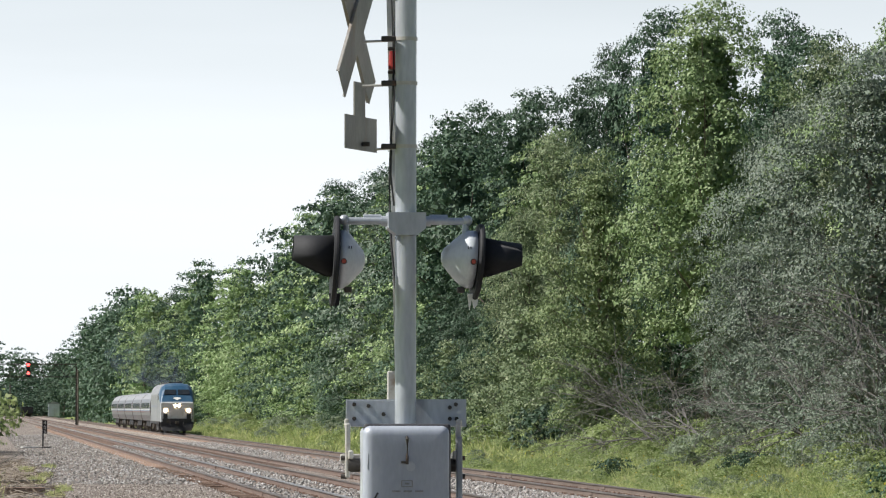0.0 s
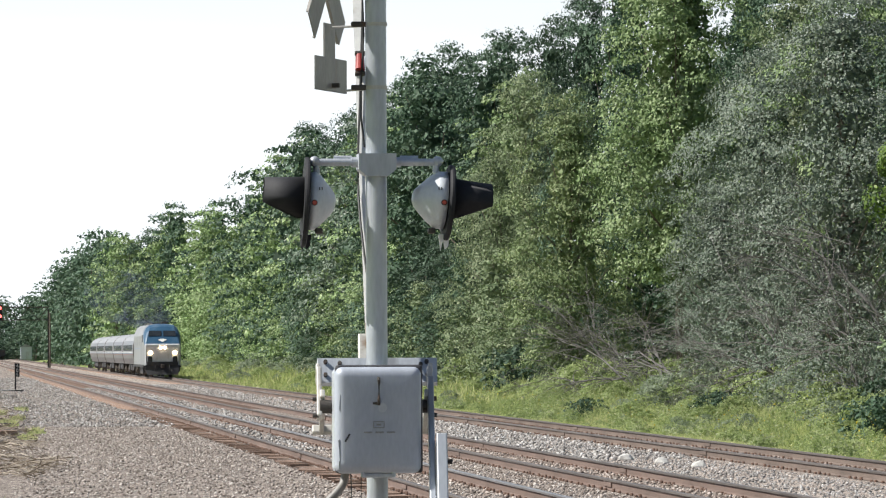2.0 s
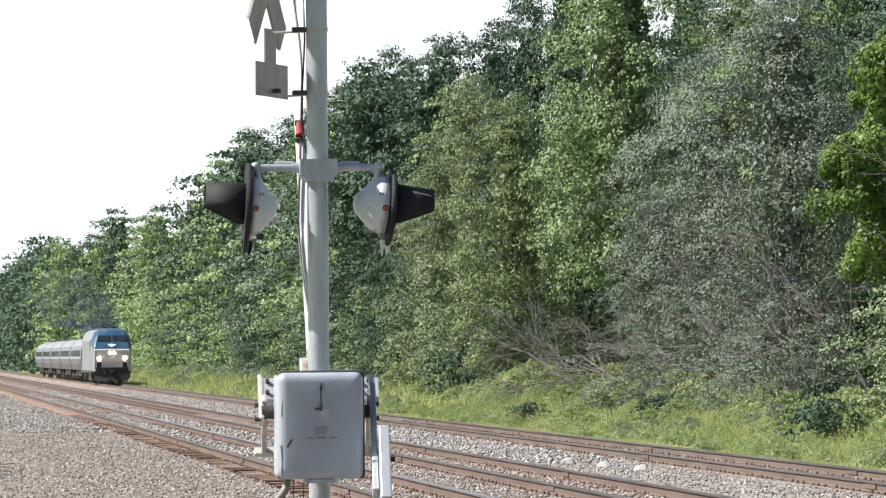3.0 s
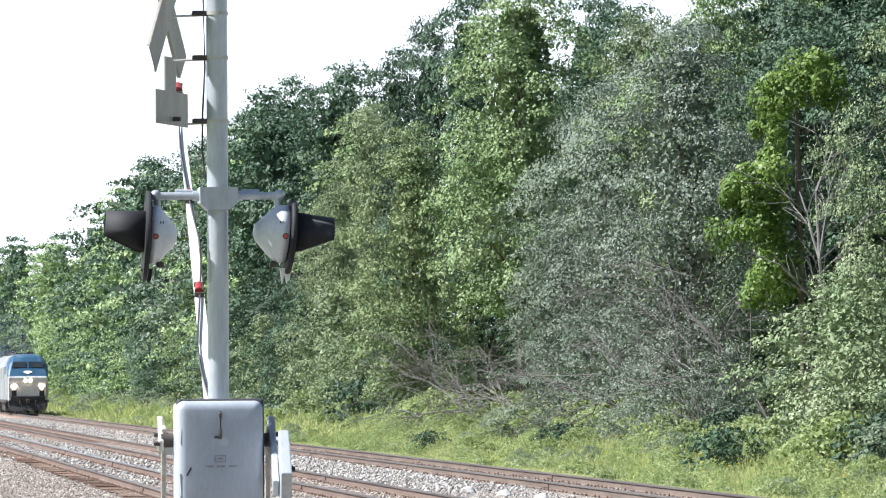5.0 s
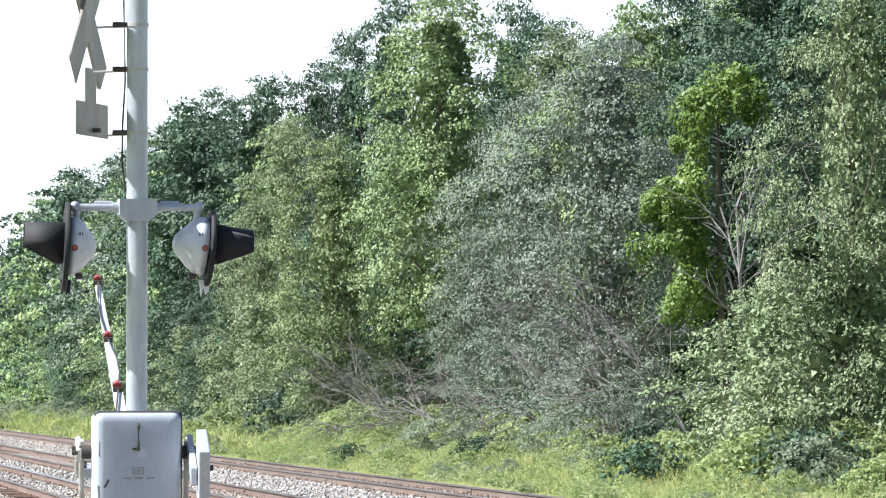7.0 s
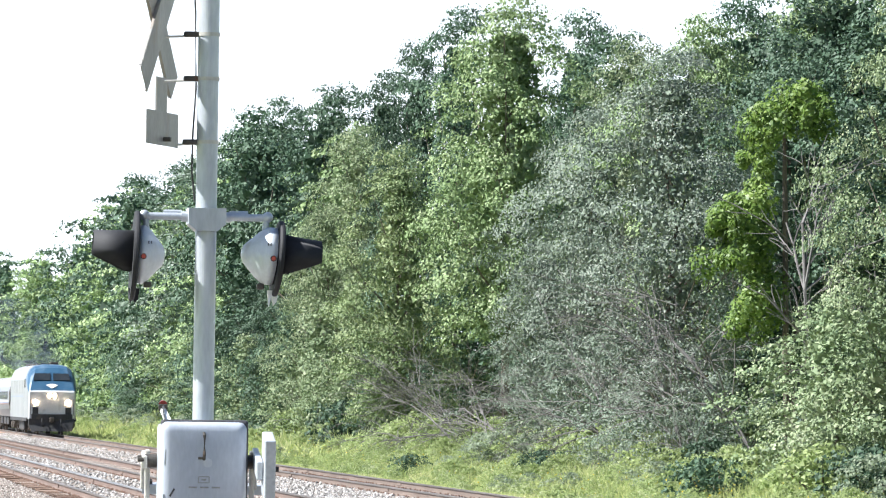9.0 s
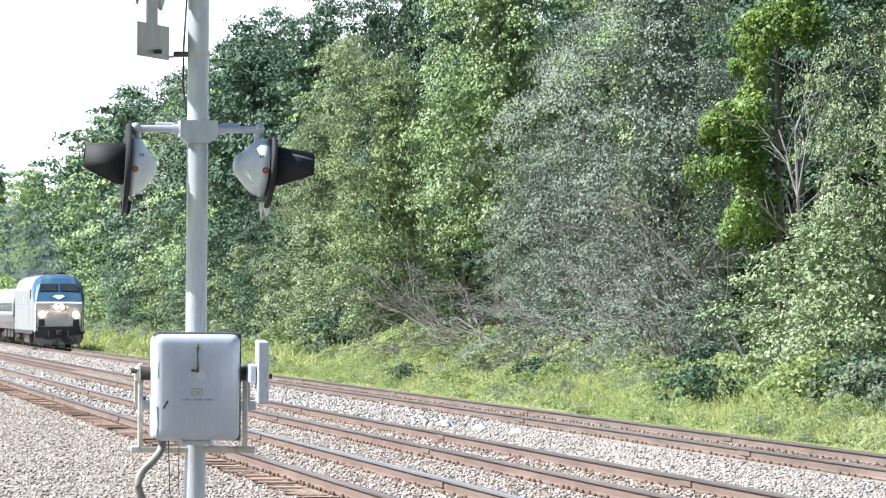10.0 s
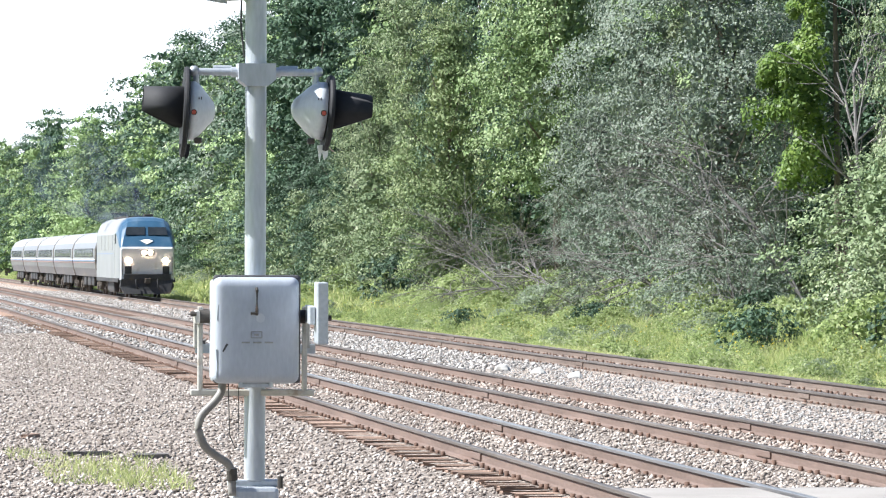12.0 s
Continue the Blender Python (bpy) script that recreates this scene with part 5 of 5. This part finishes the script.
def build_dead_tree(label, at, seed, length, r, direction, depth=3, droop=0.1, spread=0.7, name="dead_tree", boughs=6, reach=1.0):
    """A bare stem with each of its boughs as a part of its own."""
    t = thing(name, label, "dead tree", at, "bare dead trees")
    rng = random.Random(seed)
    d = Vector(direction).normalized()
    p = [Vector((0, 0, -0.3))]
    for k in range(4):
        d = (d + Vector((rng.uniform(-1, 1), rng.uniform(-1, 1), rng.uniform(-1, 1))) * 0.12 + Vector((0, 0, -droop * 0.2))).normalized()
        p.append(p[-1] + d * length / 4)
    part("trunk", tube(bmesh.new(), p, [r, r * 0.9, r * 0.78, r * 0.62, r * 0.4], 6), DEADWOOD, t)
    for k in range(boughs):
        i = rng.randint(1 if reach == 1.0 else 2, 4)
        nd = (d + Vector((rng.uniform(-1, 1), rng.uniform(-1, 1), rng.uniform(-0.6, 0.8))) * spread).normalized()
        bm = bmesh.new()
        branchy(bm, rng, p[i], nd, length * reach * rng.uniform(0.4, 0.7), r * 0.55, depth - 1, droop, spread)
        part("bough", bm, DEADWOOD, t)
    return t


build_dead_tree("bare grey leaning snag with forked branches", (28.9, 133.4, 0.0), 5, 8.2, 0.085, (-0.03, 0.14, 1), 3, 0.0, 0.75, boughs=7, reach=0.5)
for k, (x, y, dx, dy, dz, length, depth) in enumerate((
        (29.6, 168, -0.2, 0.6, 0.9, 5.5, 3), (29.2, 174, -0.1, -0.8, 0.7, 5.0, 3), (29.4, 182, -0.3, 0.7, 0.8, 4.5, 3), (29.0, 190, 0.1, -0.9, 0.8, 5.0, 3),
        (29.2, 197, -0.1, 0.8, 0.6, 5.0, 3), (29.3, 206, 0.0, -0.7, 0.9, 4.5, 3), (29.0, 214, -0.2, 0.9, 0.4, 4.6, 3), (29.1, 222, 0.0, 0.7, 0.4, 4.6, 3),
        (29.4, 160, -0.2, 0.9, 0.7, 5.0, 3), (29.2, 154, -0.2, 0.6, 1.0, 4.6, 3), (29.0, 264, -0.1, 0.3, 1.0, 3.4, 2), (28.8, 148, -0.1, 0.8, 0.5, 4.0, 3))):
    build_dead_tree("bare grey tangled dead branches at the wood's edge", (x - 0.3, y * 0.977, ground_height(x, y)), 60 + k, length * 0.95, 0.032, (dx, dy, dz), depth, 0.35, 1.1)


# fallen dead trees leaning out of the wood
for k, (x, y, dx, dy, dz, length) in enumerate(((30.4, 145, -0.42, 0.5, 0.75, 5.8), (30.4, 150, -0.35, 0.7, 0.62, 5.2), (30.2, 156, -0.30, 0.4, 0.85, 5.0), (30.2, 163, -0.22, 0.8, 0.55, 5.0),
                                                (30.6, 170, 0.10, -0.3, 1.0, 6.6), (30.0, 192, -0.30, 0.7, 0.42, 5.6), (29.8, 199, -0.25, 0.8, 0.36, 5.4), (30.0, 207, -0.20, 0.7, 0.45, 5.0))):
    build_dead_tree("bare grey dead tree leaning out of the wood's edge", (x, y, ground_height(x, y)), 120 + k, length, 0.055, (dx, dy, dz), 3, 0.25, 0.85, boughs=5)


def build_vine():
    rng = random.Random(15)
    t = thing("vine_covered_tree", "bright yellow-green vine hanging over a tree", "vine", (28.8, 139.5, 0), "trees along the line")
    trunk = bmesh.new()
    tube(trunk, [(0.9, 0, 0), (0.8, 0.2, 4), (0.7, 0, 8), (0.6, -0.2, 10.5)], [0.13, 0.11, 0.09, 0.05], 8)
    part("trunk", trunk, BARK, t)
    r = np.random.default_rng(3)
    c = []
    # a hanging curtain, an arch over the top, a bulge low on one side
    for low, high, x0, x1, count in ((5.6, 11.3, -0.45, 0.15, 34), (10.7, 11.7, 0.0, 1.9, 18), (6.4, 8.3, -1.7, -0.5, 22), (4.6, 6.2, -0.7, 0.4, 12)):
        for k in range(count):
            c.append((rng.uniform(x0, x1), rng.gauss(0, 0.9), rng.uniform(low, high), rng.uniform(0.22, 0.55)))
    c = np.array(c)
    n = 17000
    pick = r.choice(len(c), n)
    d = r.normal(0, 1, (n, 3))
    d /= np.linalg.norm(d, axis=1, keepdims=True)
    pos = c[pick, :3] + d * c[pick, 3:4] * r.uniform(0.6, 1.05, (n, 1)) * np.array([1, 1, 1.15])
    link_mesh("leaves", leaf_cloud("leaves", pos, d + np.array([-0.6, -0.2, 0.2]), 0.082, LEAF_LIME, 9), t)


build_vine()

BUSHES = [
    build_bush("leafy_bush", "leafy green bush on the verge", 51, 1.6, 1.2, 36, 2400, 0.063, LEAF_WEED, 3),
    build_bush("grey_bush", "grey-green bush on the verge", 52, 1.8, 1.2, 36, 2400, 0.06, LEAF_DUSTY, 3),
    build_bush("weed_clump", "tall yellow-green weed clump on the verge", 53, 1.2, 1.0, 32, 2300, 0.055, LEAF_WEED, 3),
    build_bush("dark_bush", "low dark green rounded bush", 54, 1.3, 1.1, 32, 2300, 0.055, LEAF_DEEP, 3),
]

WEEDS = [
    build_bush("low_weed", "low leafy green weed in the grass", 55, 1.5, 1.1, 26, 900, 0.060, LEAF_WEED, 3),
    build_bush("low_weed", "low grey-green weed in the grass", 56, 1.5, 1.1, 26, 900, 0.055, LEAF_DUSTY, 3),
    build_bush("low_weed", "low yellow-green weed in the grass", 57, 1.5, 1.1, 26, 900, 0.055, LEAF_WEED, 3),
]


def plant_bushes():
    rng = random.Random(91)
    y = 104.0
    while y < 640:
        for x0, low, high in ((29.0, 0.9, 1.7), (26.8, 0.7, 1.2), (24.4, 0.45, 0.9)):
            if rng.random() < (0.7 if x0 > 28 else 0.6 if x0 > 26 else 0.42):
                k = rng.choices((0, 1, 2, 3), (0.30, 0.28, 0.40, 0.02))[0]
                x, yy = x0 + rng.uniform(-1.1, 1.1), y + rng.uniform(-1.6, 1.6)
                s = rng.uniform(low, high) / 1.5
                m = pose(x, yy, ground_height(x, yy), 0, 0, rng.uniform(0, 360))
                ob = copy_thing(BUSHES[k], m)
                ob.matrix_basis = m @ Matrix.Diagonal((s * 1.15, s * 1.15, s, 1))
        y += 3.1 if y < 230 else 5.5 if y < 420 else 7.0
    # low weeds through the grass
    for k in range(230):
        yy = 78 + 240 * rng.random() ** 1.5
        x = rng.uniform(20.0 if yy > 90 else 19.6, 29)
        j = rng.choices((0, 1, 2), (0.36, 0.18, 0.46))[0]
        s = rng.uniform(0.22, 0.55) * (0.6 + 0.5 * (x - 19) / 9)
        m = pose(x, yy, ground_height(x, yy), 0, 0, rng.uniform(0, 360))
        ob = copy_thing(WEEDS[j % 3], m)
        ob.matrix_basis = m @ Matrix.Diagonal((s * 1.05, s * 1.05, s * 1.15, 1))
    for k, ob in enumerate(BUSHES + WEEDS):
        ob.matrix_basis = pose(28.4, 118 + 9 * k, ground_height(28.4, 118 + 9 * k))
    # singled out: dark rounded bush, lime bush with a shaded hollow, the thicket at the far left
    for k, x, y, s in ((3, 24.6, 126, 1.0), (3, 23.2, 176, 0.7), (2, 26.0, 118, 1.3), (3, 26.8, 116, 1.2), (2, 28.2, 262, 1.6), (3, 28.6, 240, 1.9),
                       (0, -1.6, 246, 2.3), (2, -0.9, 241, 1.5), (0, -2.7, 255, 3.0), (0, -4.2, 262, 3.2)):
        m = pose(x, y, ground_height(x, y) - 0.05, 0, 0, 40 * k)
        ob = copy_thing(BUSHES[k], m)
        ob.matrix_basis = m @ Matrix.Diagonal((s, s, s, 1))


plant_bushes()


def build_grass():
    r = np.random.default_rng(5)

    def blades(x0, x1, y0, y1, n, low, high, width, power=1.7, clump=0.0):
        y = y0 + (y1 - y0) * r.uniform(0, 1, n) ** power
        x = r.uniform(x0, x1, n)
        z = np.array([ground_height(a, b) for a, b in zip(x, y)])
        p = np.stack([x, y, z], -1)
        tall = 0.55 + 0.6 * np.clip(np.sin(x * 1.3 + 0.7 * np.sin(y * 0.35)) * np.sin(y * 0.21 + 1.1 * np.sin(x * 0.8)) + 0.4, 0, 1.3)
        h = r.uniform(low, high, n) * tall * (0.45 + 0.75 * np.clip((x - 18.4) / 7, 0, 1) if x0 > 10 else 1.0)
        a = r.uniform(0, 6.28, n)
        w = np.stack([np.cos(a), np.sin(a), np.zeros(n)], -1) * (width * r.uniform(0.6, 1.4, n))[:, None]
        lean = np.stack([r.normal(0, 0.55, n) * h, r.normal(0, 0.55, n) * h, h], -1)
        return np.stack([p - w, p + w, p + lean], 1)
    tri = np.concatenate([blades(18.7, 24, 74, 230, 70000, 0.10, 0.30, 0.016), blades(22.5, 30.5, 88, 260, 70000, 0.15, 0.55, 0.018),
                          blades(18.7, 30, 220, 600, 26000, 0.3, 0.8, 0.07, 1.2)])
    me = raw_mesh("verge_grass", tri.reshape(-1, 3), np.arange(len(tri) * 3).reshape(-1, 3), GRASS)
    tagged(link_mesh("verge_grass", me), "tall sunlit green and yellow grass on the verge", "grass", kind="stuff")
    tri = np.concatenate([*[blades(a, a + w, c, c + d, n, 0.02, 0.17, 0.007, 1.0) for a, w, c, d, n in ((2.3, 0.9, 50, 5, 800), (2.9, 0.8, 48.5, 4, 600), (2.6, 1.1, 52, 5, 350), (2.1, 0.5, 56, 3, 200))], *[blades(a, a + 0.5, c, c + 7, 320, 0.04, 0.22, 0.02, 1.0) for a, c in ((1.7, 128), (2.1, 137), (1.5, 150), (1.9, 163), (1.4, 178), (2.4, 190))], blades(-6, 0.6, 60, 300, 5000, 0.1, 0.4, 0.03, 1.0)])
    me = raw_mesh("grass_tufts", tri.reshape(-1, 3), np.arange(len(tri) * 3).reshape(-1, 3), GRASS)
    tagged(link_mesh("grass_tufts", me), "thin green grass growing through the ballast", "grass", kind="stuff")
    # soft leafy weeds that fill the grass
    heads, leaves = 330, 330
    hy = 80 + 230 * r.uniform(0, 1, heads) ** 1.5
    hx = r.uniform(19.8, 29.5, heads)
    hs = r.uniform(0.25, 0.75, heads) * (0.55 + 0.6 * (hx - 19.8) / 9.7)
    hz = np.array([ground_height(a, b) for a, b in zip(hx, hy)])
    pick = np.repeat(np.arange(heads), leaves)
    d = r.normal(0, 1, (len(pick), 3))
    d[:, 2] = np.abs(d[:, 2])
    d /= np.linalg.norm(d, axis=1, keepdims=True)
    c = np.stack([hx, hy, hz], -1)[pick] + d * (hs[pick] * r.uniform(0.3, 1.1, len(pick)) ** 0.5)[:, None] * np.array([1.3, 1.3, 1.15])
    me = leaf_cloud("verge_weeds", c, d, 0.040, LEAF_WEED, 8, 3)
    tagged(link_mesh("verge_weeds", me), "soft pale green leafy weeds filling the grass", "weeds", kind="stuff")
    # dry stalks lying about at the edge of the track bed
    n = 5000
    y = 88 + 130 * r.uniform(0, 1, n) ** 1.3
    x = r.uniform(-3.5, 1.9, n) - 0.4 * np.sin(y * 0.3)
    p = np.stack([x, y, np.array([ground_height(a, b) for a, b in zip(x, y)]) + r.uniform(0.01, 0.16, n)], -1)
    a = r.uniform(0, 6.28, n)
    d = np.stack([np.cos(a), np.sin(a), r.normal(0, 0.22, n)], -1) * r.uniform(0.15, 0.6, n)[:, None]
    w = np.stack([-np.sin(a), np.cos(a), np.full(n, 0.6)], -1) * 0.012
    tri = np.stack([p - d - w, p - d + w, p + d], 1)
    me = raw_mesh("dry_stalks", tri.reshape(-1, 3), np.arange(n * 3).reshape(-1, 3), STRAW)
    tagged(link_mesh("dry_stalks", me), "dry grey stalks littering the edge of the ballast", "dead plants", kind="stuff")
    # flower heads of goldenrod
    n = 700
    x, y = r.uniform(20, 29, n), 100 + 200 * r.uniform(0, 1, n) ** 1.4
    c = np.stack([x, y, np.array([ground_height(a, b) for a, b in zip(x, y)]) + r.uniform(0.35, 1.0, n)], -1)
    me = leaf_cloud("flower_heads", c, np.tile((-0.3, -0.3, 0.6), (n, 1)), 0.032, YELLOW_BLOOM, 6)
    tagged(link_mesh("flower_heads", me), "scattered small yellow flower heads in the grass", "flowers", kind="stuff")


build_grass()


# ---------------------------------------------------------------- far things along the line
def build_signal_bridge():
    b = thing("signal_bridge", "dark steel signal bridge with two red lights lit", "signal bridge", (0, 640, 0))
    for x in (1.9, 12.4):
        part("post", boxed((x, 0, 3.9), (0.20, 0.20, 8.0), 0.02), DARK_STEEL, b)
    for z in (6.5, 8.2):
        part("chord", boxed((7.1, 0, z), (10.8, 0.14, 0.12), 0.02), DARK_STEEL, b)
    for k in range(8):
        x0, x1 = 1.9 + k * 1.31, 1.9 + (k + 1) * 1.31
        a, c = (6.5, 8.2) if k % 2 else (8.2, 6.5)
        part("brace", rodded((x0, 0, a), (x1, 0, c), 0.045, n=6), DARK_STEEL, b)
    head = part("signal_head", boxed((6.05, -0.2, 7.5), (0.5, 0.3, 2.1), 0.05), BLACK, b)
    for z in (8.1, 7.0):
        part("signal_lamp", rodded((6.05, -0.36, z), (6.05, -0.44, z), 0.20, n=14), SIGNAL_RED, head, "red signal lamp lit")


def build_far_things():
    build_signal_bridge()
    shed = thing("trackside_shed", "small pale blue-grey trackside shed", "shed", (19.6, 1330, 0.2))
    part("wall", boxed((0, 0, 1.7), (3.1, 3.6, 3.5), 0.03), SHED, shed)
    part("roof", prism([(-1.75, 3.4), (1.75, 3.4), (0, 4.1)], -2.0, 2.0), CAR_ROOF, shed)
    part("door", boxed((0.4, -1.82, 1.1), (0.9, 0.05, 2.0), 0.01), GALV, shed)
    wagon = thing("freight_wagon", "dark freight wagon standing far down the line", "freight wagon", (11.45, 1240, 0.18))
    part("body", boxed((0, 6, 1.75), (3.0, 12, 1.6), 0.05), LOCO_DARK, wagon)
    for y in (1.8, 10.2):
        build_truck(wagon, y, 0.46, 1.8, 0)
    post = thing("mile_post", "black mile post with white numerals beside the track", "mile post", (3.72, 297, -0.05))
    part("post", boxed((0, 0, 0.8), (0.09, 0.06, 1.7), 0.01), BLACK, post)
    plate = part("plate", boxed((0.12, -0.04, 1.22), (0.28, 0.02, 0.82), 0.01), BLACK, post)
    for k, ch in enumerate("405"):
        cu = bpy.data.curves.new("numeral", "FONT")
        cu.body = ch
        cu.size = 0.30
        cu.align_x = "CENTER"
        cu.extrude = 0.003
        cu.materials.append(WHITE_METAL)
        o = new("numeral", cu)
        o.parent = plate
        o.matrix_basis = pose(0.12, -0.056, 1.38 - 0.27 * k, 90, 0, 0)
    pole = thing("utility_pole", "dark wooden pole beside the track", "utility pole", (12.9, 655, 0))
    part("pole", rodded((0, 0, -0.3), (0, 0, 7.6), 0.13, 0.10, 10), BARK, pole)
    pole = thing("utility_pole", "thin dark pole far down the line", "utility pole", (4.9, 860, 0))
    part("pole", rodded((0, 0, -0.3), (0, 0, 6.5), 0.12, 0.09, 8), BARK, pole)


build_far_things()


def build_litter():
    """Old boards, sleepers and brushwood lying by the line."""
    rng = random.Random(33)
    for k, (x, y, l, w, h, turn, pale) in enumerate(((3.05, 57.5, 0.55, 0.14, 0.05, 20, 0), (3.75, 56.6, 0.42, 0.12, 0.06, 5, 0), (4.45, 50.6, 0.12, 0.10, 0.10, 0, 2), (1.15, 132, 1.1, 0.35, 0.2, 8, 2),
                                               (3.2, 287, 2.0, 0.25, 0.08, 30, 1), (3.7, 285, 1.2, 0.2, 0.1, 60, 0), (0.9, 150, 2.4, 0.12, 0.1, 40, 0), (1.4, 141, 1.5, 0.1, 0.1, -30, 0), (2.6, 63, 0.5, 0.1, 0.05, 70, 2))):
        bm = boxed((0, 0, h / 2), (l, w, h), 0.01)
        for v in bm.verts:
            v.co += Vector((rng.uniform(-0.02, 0.02), rng.uniform(-0.01, 0.01), rng.uniform(-0.008, 0.008)))
        ob = part("old_board", bm, (DEADWOOD, WHITE_METAL, TIE)[pale])
        ob.matrix_basis = pose(x, y, ground_height(x, y), 0, 0, turn)
        tagged(ob, ("weathered grey board lying on the ballast", "pale board lying beside the mile post", "dark piece of old tie lying on stones")[pale], "board", "old boards")
    for k in range(9):
        x, y = rng.uniform(-0.6, 1.6), 108 + k * 7
        build_dead_tree("dry grey brushwood lying on the ground", (x, y, ground_height(x, y) + 0.1), 200 + k, 1.2, 0.018, (rng.uniform(-1, 1), rng.uniform(-1, 1), 0.12), 2, 0.3, 0.6, "brushwood", 4)
    for k, (x, y) in enumerate(((14.2, 96), (14.5, 93), (13.9, 99))):
        bm = bmesh.new()
        bmesh.ops.create_icosphere(bm, subdivisions=2, radius=0.16)
        for v in bm.verts:
            v.co = v.co * (1 + 0.35 * noise.noise(v.co * 6 + Vector((k, 0, 0)))) * 1.0
            v.co.z *= 0.7
        ob = part("pale_rock", bm, CONCRETE)
        ob.matrix_basis = pose(x, y, 0.02, 0, 0, 50 * k)
        tagged(ob, "pale angular rock lying on the ballast", "rock", "loose rocks")


build_litter()


# ---------------------------------------------------------------- what moves
def motions():
    speed, start = 13.2, 412.6
    seconds = [0, 0.1] + list(range(1, 12)) + [11.9, 12]
    walk(LOCO, [(t, pose(16.63, start - speed * t, 0.18)) for t in seconds])
    walk(SMOKE_PLUME, [(t, pose(16.63, start - speed * t, 0.18)) for t in seconds])
    for k, car in enumerate(COACHES):
        walk(car, [(t, pose(16.63, start + 21.4 + 26.1 * k - speed * t, 0.18)) for t in seconds])
    for wheels, y, r in WHEELSETS:
        walk(wheels, [(n / 30, pose(0, y, r, math.degrees(speed * n / 30 / r) % 360, 0, 0)) for n in range(361)])
    swing = ((0, 3), (0.5, 6), (1, 11.5), (1.5, 18.5), (2, 26), (2.5, 33.5), (3.2, 42.5), (4, 52), (4.8, 61), (5.5, 67.5), (6.5, 73.5),
             (7.2, 77.5), (8, 81), (8.8, 84), (9.5, 87), (10.3, 89.7), (12, 90))
    walk(GATE_ARM, [(t, pose(MX, MY - 0.10, 1.93, -a, 0, -3.7)) for t, a in swing])


motions()
